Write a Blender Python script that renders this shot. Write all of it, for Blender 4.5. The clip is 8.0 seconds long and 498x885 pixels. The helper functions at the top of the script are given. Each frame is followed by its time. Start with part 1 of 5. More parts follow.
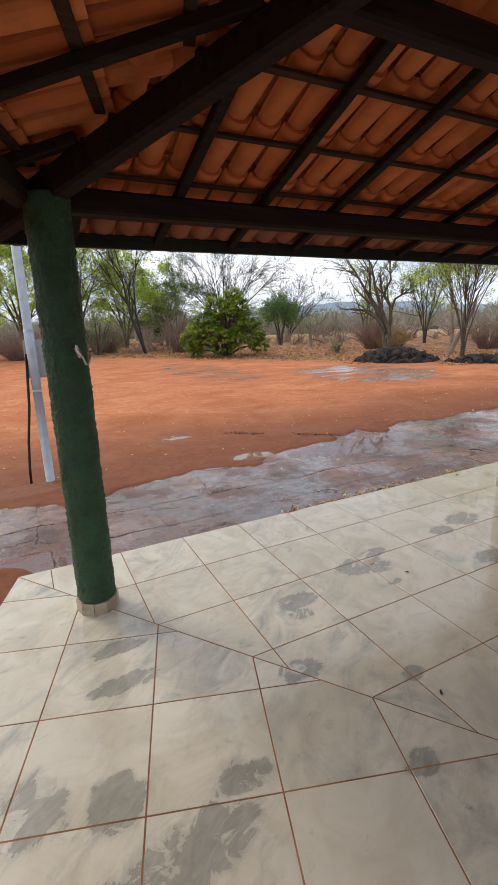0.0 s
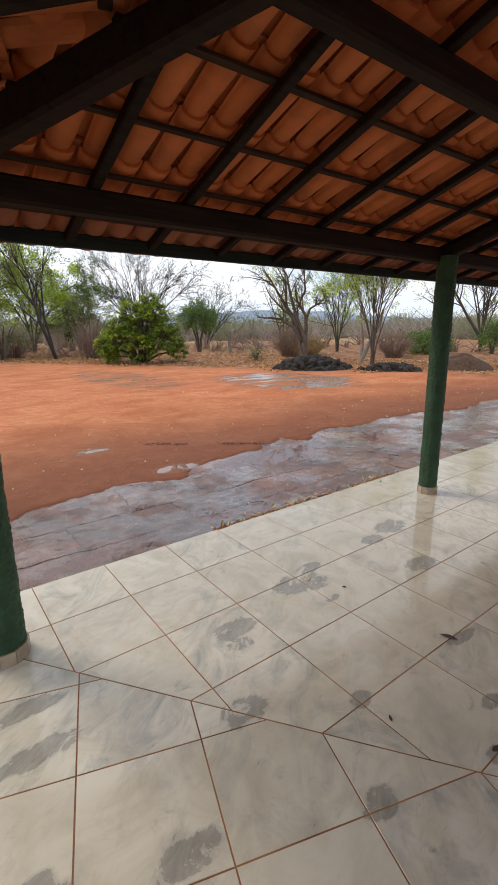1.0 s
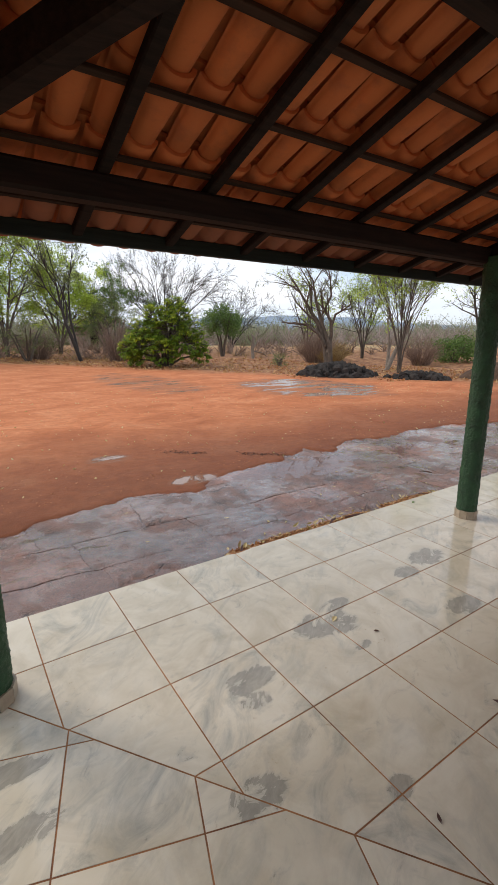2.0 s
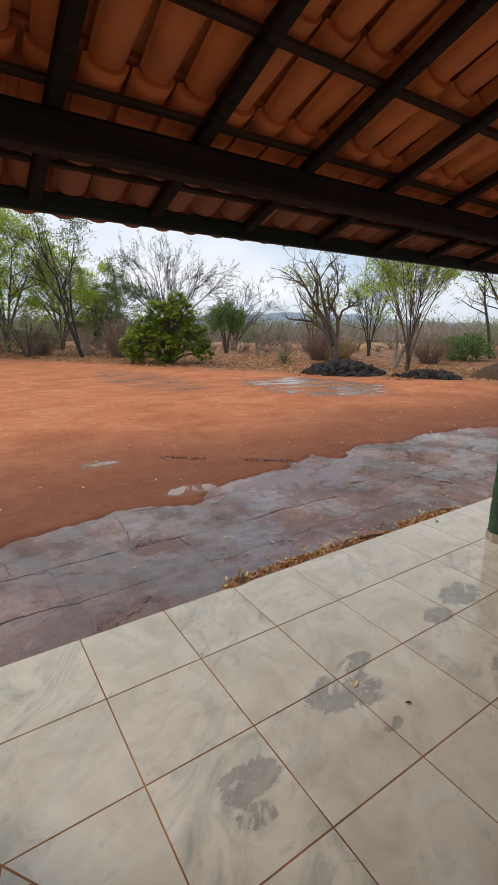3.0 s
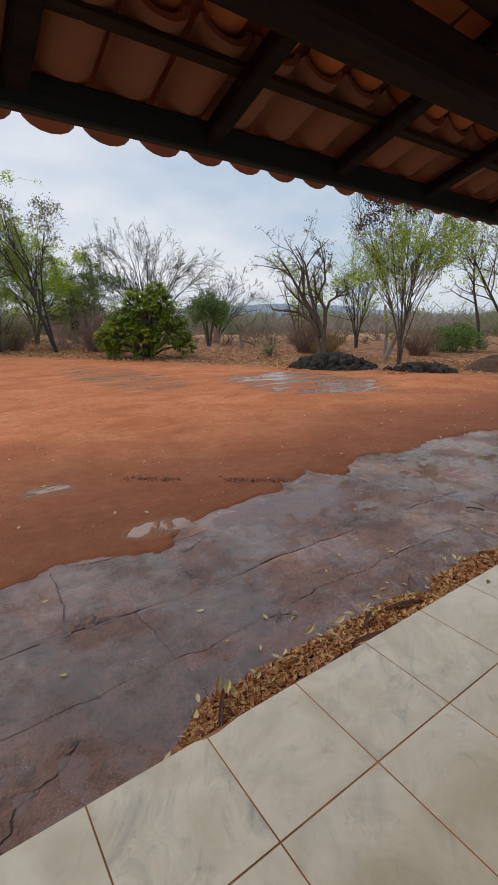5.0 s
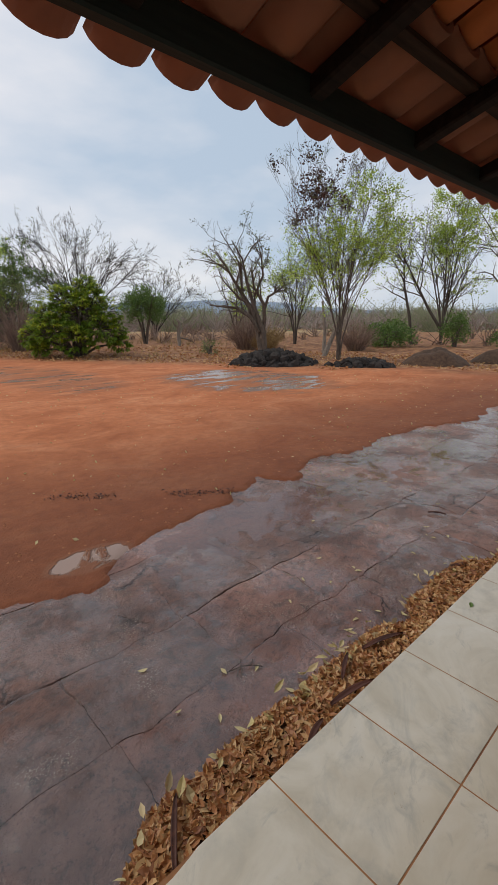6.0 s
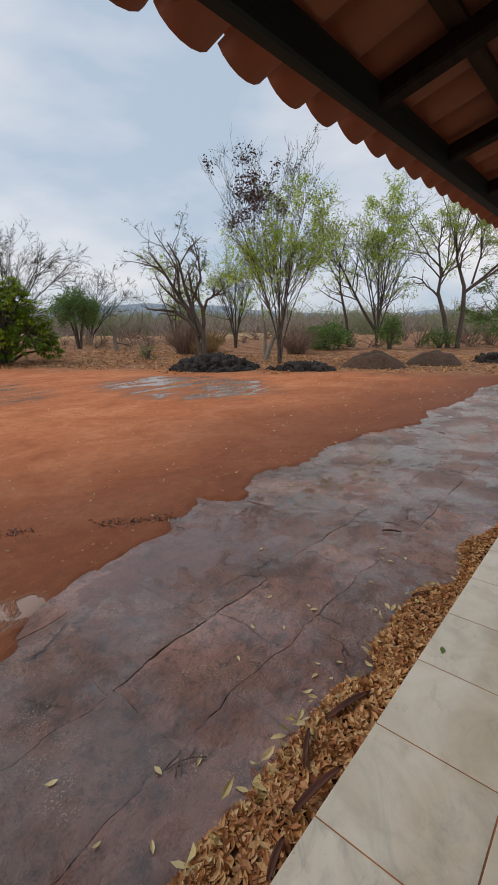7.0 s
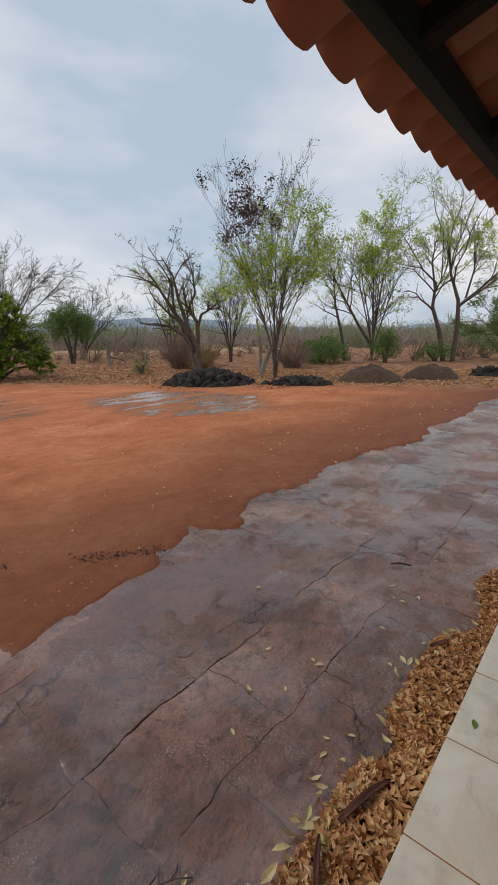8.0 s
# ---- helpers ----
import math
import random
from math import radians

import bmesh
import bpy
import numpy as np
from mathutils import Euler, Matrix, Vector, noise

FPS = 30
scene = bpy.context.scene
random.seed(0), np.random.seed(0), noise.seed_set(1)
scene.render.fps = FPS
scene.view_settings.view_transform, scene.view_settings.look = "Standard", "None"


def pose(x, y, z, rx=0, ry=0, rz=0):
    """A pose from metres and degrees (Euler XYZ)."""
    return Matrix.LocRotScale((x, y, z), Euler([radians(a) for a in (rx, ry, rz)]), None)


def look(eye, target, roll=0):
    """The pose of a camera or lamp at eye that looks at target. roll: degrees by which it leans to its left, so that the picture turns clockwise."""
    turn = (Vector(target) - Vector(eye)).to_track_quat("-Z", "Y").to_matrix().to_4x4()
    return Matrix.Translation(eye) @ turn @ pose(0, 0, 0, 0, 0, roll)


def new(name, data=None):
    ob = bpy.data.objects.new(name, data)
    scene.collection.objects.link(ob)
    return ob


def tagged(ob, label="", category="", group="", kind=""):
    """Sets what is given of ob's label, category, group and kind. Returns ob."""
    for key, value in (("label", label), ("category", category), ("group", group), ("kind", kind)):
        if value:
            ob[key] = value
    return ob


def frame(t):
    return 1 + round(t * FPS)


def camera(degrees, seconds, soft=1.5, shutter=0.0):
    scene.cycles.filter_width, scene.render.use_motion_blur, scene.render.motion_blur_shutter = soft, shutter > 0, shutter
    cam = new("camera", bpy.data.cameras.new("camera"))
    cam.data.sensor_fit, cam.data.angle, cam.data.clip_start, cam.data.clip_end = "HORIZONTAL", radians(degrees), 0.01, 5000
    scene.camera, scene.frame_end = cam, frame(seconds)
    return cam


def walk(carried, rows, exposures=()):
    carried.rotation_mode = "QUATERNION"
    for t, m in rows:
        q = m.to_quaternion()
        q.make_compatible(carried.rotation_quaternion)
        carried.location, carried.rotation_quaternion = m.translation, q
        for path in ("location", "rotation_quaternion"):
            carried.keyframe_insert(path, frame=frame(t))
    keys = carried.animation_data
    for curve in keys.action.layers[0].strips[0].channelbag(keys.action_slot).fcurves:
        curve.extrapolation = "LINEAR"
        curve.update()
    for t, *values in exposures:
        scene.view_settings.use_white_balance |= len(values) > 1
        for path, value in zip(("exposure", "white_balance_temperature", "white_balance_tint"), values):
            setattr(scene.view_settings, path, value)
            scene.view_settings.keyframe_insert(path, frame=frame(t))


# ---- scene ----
cam = camera(57.6, 8.0, 1.2)
PATH = [
    (0, (-1.795, -2.974, 1.513), (-0.939, -1.239, 1.006), -1.8),
    (0.5, (-1.752, -2.859, 1.527), (-0.624, -1.287, 1.021), -1.4),
    (1, (-1.753, -2.782, 1.522), (-0.595, -1.225, 1.035), -0.6),
    (1.5, (-1.681, -2.678, 1.527), (-0.567, -1.084, 1.061), -0.2),
    (3, (-1.286, -2.112, 1.519), (-0.216, -0.492, 1.039), 0.5),
    (3.5, (-1.097, -1.903, 1.51), (-0.015, -0.297, 1.01), 0.6),
    (4, (-0.94, -1.696, 1.515), (0.158, -0.101, 1.012), 0.6),
    (4.2, (-0.877, -1.589, 1.515), (0.218, 0.006, 1.006), 0.4),
    (5.5, (-0.541, -1.021, 1.524), (0.633, 0.513, 1.007), -0.5),
    (6, (-0.401, -0.816, 1.495), (0.912, 0.598, 0.969), -0.1),
    (6.5, (-0.247, -0.641, 1.505), (1.188, 0.65, 0.983), -0.4),
    (7, (-0.066, -0.542, 1.52), (1.417, 0.698, 1.006), -0.3),
    (7.5, (0.065, -0.474, 1.516), (1.583, 0.732, 1.026), -0.1),
    (8, (0.191, -0.335, 1.53), (1.697, 0.899, 1.072), -0.5),
]
walk(cam, [(t, look(e, a, r)) for t, e, a, r in PATH], ((0, 0.68, 7200, 17), (1.5, 0.72, 7200, 17), (3.5, 0.34, 7200, 17), (5.5, 0.18, 7200, 17), (8, 0.11, 7200, 17)))

# ---- world and light ----
world = bpy.data.worlds.new("overcast_sky")
scene.world = world
world.use_nodes = True
wn, wl = world.node_tree.nodes, world.node_tree.links
wn.clear()
w_out = wn.new("ShaderNodeOutputWorld")
w_sky = wn.new("ShaderNodeTexSky")
w_sky.sky_type, w_sky.sun_disc = "NISHITA", False
w_sky.sun_elevation, w_sky.sun_rotation = radians(42), radians(-31)
w_clear = wn.new("ShaderNodeBackground")
w_clear.inputs["Strength"].default_value = 0.07
w_coord = wn.new("ShaderNodeTexCoord")
w_map = wn.new("ShaderNodeMapping")
w_map.inputs["Scale"].default_value = (1.0, 1.0, 2.6)
w_noise = wn.new("ShaderNodeTexNoise")
w_noise.inputs["Scale"].default_value, w_noise.inputs["Detail"].default_value = 2.1, 7
w_noise.inputs["Roughness"].default_value = 0.5
w_ramp = wn.new("ShaderNodeValToRGB")
w_ramp.color_ramp.elements[0].position, w_ramp.color_ramp.elements[0].color = 0.36, (0.40, 0.545, 0.70, 1)
w_ramp.color_ramp.elements[1].position, w_ramp.color_ramp.elements[1].color = 0.70, (0.78, 0.835, 0.89, 1)
w_cloud = wn.new("ShaderNodeBackground")
w_cloud.inputs["Strength"].default_value = 1.08
w_mix = wn.new("ShaderNodeMixShader")
w_mix.inputs["Fac"].default_value = 0.82
wl.new(w_coord.outputs["Generated"], w_map.inputs["Vector"])
wl.new(w_map.outputs["Vector"], w_noise.inputs["Vector"])
wl.new(w_noise.outputs["Fac"], w_ramp.inputs["Fac"])
wl.new(w_ramp.outputs["Color"], w_cloud.inputs["Color"])
wl.new(w_sky.outputs["Color"], w_clear.inputs["Color"])
wl.new(w_clear.outputs["Background"], w_mix.inputs[1])
wl.new(w_cloud.outputs["Background"], w_mix.inputs[2])
wl.new(w_mix.outputs["Shader"], w_out.inputs["Surface"])

sun = new("sun", bpy.data.lights.new("sun", "SUN"))
sun.data.energy, sun.data.angle, sun.data.color = 1.0, radians(22), (1.0, 0.94, 0.86)
sun.matrix_world = look((-12, 20, 21), (0, 0, 0))

# ---- materials ----


class Mat:
    """A node material with short calls for its textures."""

    def __init__(self, name, rough=0.8, metal=0.0):
        self.m = bpy.data.materials.new(name)
        self.m.use_nodes = True
        self.n, self.l = self.m.node_tree.nodes, self.m.node_tree.links
        self.b = self.n["Principled BSDF"]
        self.b.inputs["Roughness"].default_value = rough
        self.b.inputs["Metallic"].default_value = metal
        self.pos = self.n.new("ShaderNodeNewGeometry").outputs["Position"]

    def put(self, socket, value):
        if isinstance(value, (int, float)):
            socket.default_value = value
        elif isinstance(value, (tuple, list)):
            socket.default_value = (*value, 1) if len(value) == 3 and socket.type == "RGBA" else value
        else:
            self.l.new(value, socket)

    def set(self, name, value):
        self.put(self.b.inputs[name], value)
        return self

    def object_pos(self, shift=False):
        out = self.n.new("ShaderNodeTexCoord").outputs["Object"]
        if not shift:
            return out
        add = self.n.new("ShaderNodeVectorMath")
        add.operation = "MULTIPLY_ADD"
        comb = self.n.new("ShaderNodeCombineXYZ")
        rnd = self.random()
        for k in range(3):
            self.l.new(rnd, comb.inputs[k])
        self.l.new(comb.outputs[0], add.inputs[0])
        add.inputs[1].default_value = (37.0, 91.0, 13.0)
        self.l.new(out, add.inputs[2])
        return add.outputs[0]

    def random(self):
        return self.n.new("ShaderNodeObjectInfo").outputs["Random"]

    def island(self):
        return self.n.new("ShaderNodeNewGeometry").outputs["Random Per Island"]

    def scaled(self, vec, s, turn=0):
        mp = self.n.new("ShaderNodeMapping")
        mp.vector_type = "TEXTURE"
        mp.inputs["Scale"].default_value = tuple(1 / k for k in s)
        mp.inputs["Rotation"].default_value = (0, 0, radians(turn))
        self.l.new(vec, mp.inputs["Vector"])
        return mp.outputs[0]

    def noise(self, scale, detail=4, rough=0.55, vec=None, warp=0.0):
        t = self.n.new("ShaderNodeTexNoise")
        t.inputs["Scale"].default_value, t.inputs["Detail"].default_value = scale, detail
        t.inputs["Roughness"].default_value, t.inputs["Distortion"].default_value = rough, warp
        self.l.new(vec or self.pos, t.inputs["Vector"])
        return t.outputs["Fac"]

    def cells(self, scale, vec=None, feature="F1", out="Distance"):
        t = self.n.new("ShaderNodeTexVoronoi")
        t.feature = feature
        t.inputs["Scale"].default_value = scale
        self.l.new(vec or self.pos, t.inputs["Vector"])
        return t.outputs[out]

    def ramp(self, fac, *stops):
        r = self.n.new("ShaderNodeValToRGB").color_ramp
        node = self.n[-1]
        while len(r.elements) < len(stops):
            r.elements.new(0.5)
        for e, (p, c) in zip(r.elements, stops):
            e.position = p
            e.color = (c, c, c, 1) if isinstance(c, (int, float)) else (*c, 1)
        self.l.new(fac, node.inputs["Fac"])
        return node.outputs["Color"]

    def mix(self, fac, a, b, kind="MIX"):
        x = self.n.new("ShaderNodeMix")
        x.data_type, x.blend_type = "RGBA", kind
        self.put(x.inputs[0], fac)
        self.put(x.inputs[6], a)
        self.put(x.inputs[7], b)
        return x.outputs[2]

    def math(self, op, a, b=0.0, c=0.0):
        x = self.n.new("ShaderNodeMath")
        x.operation = op
        for k, v in enumerate((a, b, c)):
            self.put(x.inputs[k], v)
        return x.outputs[0]

    def xyz(self, vec=None):
        s = self.n.new("ShaderNodeSeparateXYZ")
        self.l.new(vec or self.pos, s.inputs[0])
        return s.outputs

    def span(self, value, lo, hi):
        """0 at lo, 1 at hi, smooth between."""
        x = self.n.new("ShaderNodeMapRange")
        x.interpolation_type = "SMOOTHSTEP"
        self.put(x.inputs[0], value)
        x.inputs[1].default_value, x.inputs[2].default_value = lo, hi
        return x.outputs[0]

    def blob(self, cx, cy, rx, ry):
        """1 inside an oval of the plan, 0 outside."""
        px, py, _ = self.xyz()
        dx = self.math("MULTIPLY", self.math("SUBTRACT", px, cx), 1 / rx)
        dy = self.math("MULTIPLY", self.math("SUBTRACT", py, cy), 1 / ry)
        d = self.math("ADD", self.math("MULTIPLY", dx, dx), self.math("MULTIPLY", dy, dy))
        return self.span(d, 1.0, 0.25)

    def bump(self, height, strength=0.3, dist=0.01):
        x = self.n.new("ShaderNodeBump")
        x.inputs["Strength"].default_value, x.inputs["Distance"].default_value = strength, dist
        self.l.new(height, x.inputs["Height"])
        self.l.new(x.outputs[0], self.b.inputs["Normal"])
        return self


# dried spills on the floor: middle and half widths
SPILLS = (
    (-1.50, -1.98, 0.20, 0.10), (-1.62, -2.04, 0.12, 0.14), (-1.96, -1.62, 0.10, 0.13), (-1.71, -1.74, 0.09, 0.10), (-1.58, -1.22, 0.16, 0.05), (-1.56, -0.98, 0.13, 0.05),
    (-0.06, -0.95, 0.15, 0.09), (0.07, -1.00, 0.10, 0.08), (0.13, -0.86, 0.12, 0.05), (-0.59, -1.08, 0.12, 0.07), (-0.63, -1.19, 0.07, 0.05),
    (1.10, -0.79, 0.16, 0.09), (0.81, -0.85, 0.10, 0.06), (0.78, -1.28, 0.13, 0.07), (0.02, -1.19, 0.05, 0.03), (-0.43, -1.78, 0.06, 0.04), (-0.72, -2.10, 0.07, 0.05),
    (-0.86, -1.53, 0.10, 0.07), (0.28, -1.83, 0.12, 0.03), (-1.85, -2.05, 0.20, 0.10), (-1.30, -1.86, 0.12, 0.05), (-0.01, -2.12, 0.06, 0.03), (-0.24, -2.25, 0.05, 0.03))


def make_floor_tile():
    a = Mat("glazed_floor_tile")
    v = a.object_pos(True)
    cloud = a.noise(3.2, 5, 0.6, v, 1.2)
    base = a.ramp(cloud, (0.3, (0.52, 0.468, 0.355)), (0.55, (0.64, 0.597, 0.482)), (0.75, (0.69, 0.66, 0.56)))
    # grey marbling, drawn out along the tile's diagonal and stronger on some tiles
    swirl = a.noise(3.0, 7, 0.66, a.scaled(v, (1.0, 1.75, 1.0), 38), 1.5)
    amount = a.ramp(a.random(), (0.2, 0.10), (0.9, 0.9))
    marble = a.math("MULTIPLY", a.ramp(swirl, (0.46, 0.0), (0.57, 0.42), (0.68, 0.95)), amount)
    base = a.mix(marble, base, (0.30, 0.31, 0.28))
    fleck = a.math("MULTIPLY", a.ramp(a.noise(26, 5, 0.7, v), (0.64, 0.0), (0.72, 0.6)), a.ramp(a.noise(2.4, 3, 0.5, v), (0.52, 0.0), (0.62, 1.0)))
    base = a.mix(fleck, base, (0.33, 0.24, 0.14))
    # dried dirty water with a sharp rim
    spill = 0.0
    for cx, cy, rx, ry in SPILLS:
        spill = a.math("MAXIMUM", a.blob(cx, cy, rx * 1.35, ry * 1.35), spill)
    torn = a.math("MULTIPLY", a.math("SUBTRACT", a.noise(7.0, 7, 0.68, a.scaled(a.pos, (0.85, 1.4, 1.0), 30), 1.2), 0.5), 1.9)
    ragged = a.math("ADD", a.math("MULTIPLY", spill, 0.5), torn)
    soaked = a.span(ragged, 0.36, 0.39)
    streak = a.noise(16, 5, 0.65, a.scaled(a.pos, (0.6, 1.6, 1.0), 30), 1.0)
    base = a.mix(a.math("MULTIPLY", a.span(ragged, 0.10, 0.40), 0.5), base, (0.36, 0.355, 0.31))
    base = a.mix(a.math("MULTIPLY", soaked, a.ramp(streak, (0.3, 0.25), (0.7, 0.68))), base, (0.185, 0.18, 0.155))
    a.set("Base Color", base)
    a.set("Roughness", a.math("ADD", a.math("MULTIPLY", a.noise(5, 5, 0.6), 0.20), a.math("MULTIPLY", soaked, 0.08)))
    a.set("Specular IOR Level", 0.5)
    a.bump(a.noise(7, 2), 0.05, 0.004)
    return a.m


def make_grout():
    a = Mat("rusty_grout", 0.85)
    a.set("Base Color", a.ramp(a.noise(3, 5), (0.35, (0.17, 0.068, 0.026)), (0.68, (0.44, 0.20, 0.08))))
    return a.m


def make_slab_side():
    a = Mat("dirty_concrete", 0.85)
    a.set("Base Color", a.ramp(a.noise(9, 6), (0.3, (0.12, 0.09, 0.07)), (0.7, (0.34, 0.29, 0.25))))
    a.bump(a.noise(60, 5), 0.4, 0.004)
    return a.m


def make_plaster():
    a = Mat("green_roughcast_paint", 0.48)
    fac = a.noise(11, 5)
    col = a.ramp(fac, (0.3, (0.008, 0.044, 0.015)), (0.7, (0.019, 0.088, 0.030)))
    a.set("Base Color", a.mix(a.ramp(a.noise(45, 4), (0.62, 0.0), (0.75, 0.5)), col, (0.07, 0.17, 0.09)))
    a.bump(a.noise(60, 5, 0.65), 1.0, 0.012)
    return a.m


def make_wood(name, dark, light, rough=0.6):
    a = Mat(name, rough)
    v = a.scaled(a.object_pos(True), (1.0, 14.0, 14.0))
    grain = a.noise(3.0, 6, 0.65, v, 0.4)
    a.set("Base Color", a.ramp(grain, (0.3, dark), (0.72, light)))
    a.set("Specular IOR Level", 0.2)
    a.bump(grain, 0.35, 0.003)
    return a.m


def make_roof_tile(name="terracotta_roof_tile", age=0.0):
    a = Mat(name, 0.82)
    v = a.object_pos(True)
    tone = a.ramp(a.island(), (0.0, (0.45, 0.112, 0.028)), (0.5, (0.58, 0.158, 0.040)), (1.0, (0.66, 0.205, 0.060)))
    dirt = a.noise(5.5, 6, 0.62, v)
    col = a.mix(a.ramp(dirt, (0.5, 0.0), (0.78, 0.7)), tone, (0.17, 0.065, 0.035))
    col = a.mix(a.math("MULTIPLY", a.random(), 0.3), col, (0.42, 0.13, 0.05))
    a.set("Base Color", a.mix(a.ramp(a.noise(3.0, 5, 0.6, v), (0.3, age * 0.7), (0.7, age)), col, (0.19, 0.088, 0.062)))
    a.bump(a.noise(40, 5, 0.6, v), 0.25, 0.004)
    return a.m


def make_soil():
    a = Mat("red_soil")
    px, py, pz = a.xyz()
    big = a.noise(0.35, 5, 0.55)
    fine = a.noise(7.0, 8, 0.7)
    grit = a.noise(60, 4, 0.7)
    tracks = a.noise(0.9, 8, 0.66, a.scaled(a.pos, (0.8, 1.15, 1.0)), 0.9)
    dry = a.ramp(tracks, (0.30, (0.43, 0.132, 0.052)), (0.5, (0.58, 0.200, 0.085)), (0.70, (0.70, 0.295, 0.145)))
    dry = a.mix(a.ramp(fine, (0.36, 0.38), (0.62, 0.0)), dry, (0.25, 0.085, 0.038))
    damp = a.mix(a.ramp(fine, (0.3, 0.0), (0.7, 0.6)), (0.120, 0.031, 0.012), (0.215, 0.066, 0.026))
    near = a.math("SUBTRACT", py, a.math("MULTIPLY", big, 3.0))
    soak = a.math("MULTIPLY", a.span(near, 5.4, 0.5), 0.82)
    col = a.mix(soak, dry, damp)
    # the rim of the yard: leaf litter and dry grass
    rim = a.math("ADD", a.math("MULTIPLY", px, 0.86), a.math("MULTIPLY", py, 0.52))
    rim = a.math("ADD", rim, a.math("MULTIPLY", a.noise(0.5, 4), 3.0))
    rim = a.math("MULTIPLY", a.span(rim, 15.6, 18.2), 1.0)
    litter = a.ramp(a.noise(2.6, 8, 0.75), (0.38, (0.11, 0.048, 0.030)), (0.5, (0.28, 0.128, 0.066)), (0.66, (0.50, 0.30, 0.15)))
    col = a.mix(rim, col, litter)
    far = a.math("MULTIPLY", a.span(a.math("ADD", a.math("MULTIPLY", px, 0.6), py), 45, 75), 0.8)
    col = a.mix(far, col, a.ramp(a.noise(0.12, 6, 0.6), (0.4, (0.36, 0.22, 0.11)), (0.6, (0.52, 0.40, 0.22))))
    # standing water in shallow hollows
    ripple = a.noise(1.0, 7, 0.66, a.scaled(a.pos, (0.7, 2.1, 1.0)), 0.6)
    pool = a.math("MAXIMUM", a.blob(8.3, 8.7, 2.9, 3.6), a.math("MULTIPLY", a.blob(4.3, 13.0, 1.9, 5.5), 0.72))
    pool = a.math("MAXIMUM", pool, a.math("MULTIPLY", a.blob(0.17, 3.5, 0.40, 0.26), 0.74))
    pool = a.math("MAXIMUM", pool, a.math("MULTIPLY", a.blob(-1.9, 2.2, 0.5, 0.3), 0.8))
    pool = a.math("MAXIMUM", pool, a.math("MULTIPLY", a.blob(0.74, 2.06, 0.42, 0.23), 1.08))
    water = a.math("ADD", a.math("MULTIPLY", pool, 0.33), ripple)
    moist = a.span(water, 0.62, 0.76)
    water = a.span(water, 0.795, 0.83)
    col = a.mix(a.math("MULTIPLY", moist, 0.5), col, (0.26, 0.12, 0.07))
    col = a.mix(water, col, (0.30, 0.19, 0.14))
    col = a.mix(a.math("MULTIPLY", a.ramp(grit, (0.66, 0.0), (0.74, 1.0)), 0.35), col, (0.55, 0.36, 0.22))
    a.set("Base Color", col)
    dryness = a.math("SUBTRACT", 0.92, a.math("MULTIPLY", soak, 0.26))
    a.set("Specular IOR Level", a.math("ADD", 0.22, a.math("MULTIPLY", water, 0.28)))
    a.set("Roughness", a.mix(water, dryness, (0.2, 0.2, 0.2)))
    rough = a.math("MULTIPLY", a.math("ADD", fine, a.math("MULTIPLY", grit, 0.3)), a.math("SUBTRACT", 1.0, water))
    a.bump(rough, 0.8, 0.04)
    return a.m


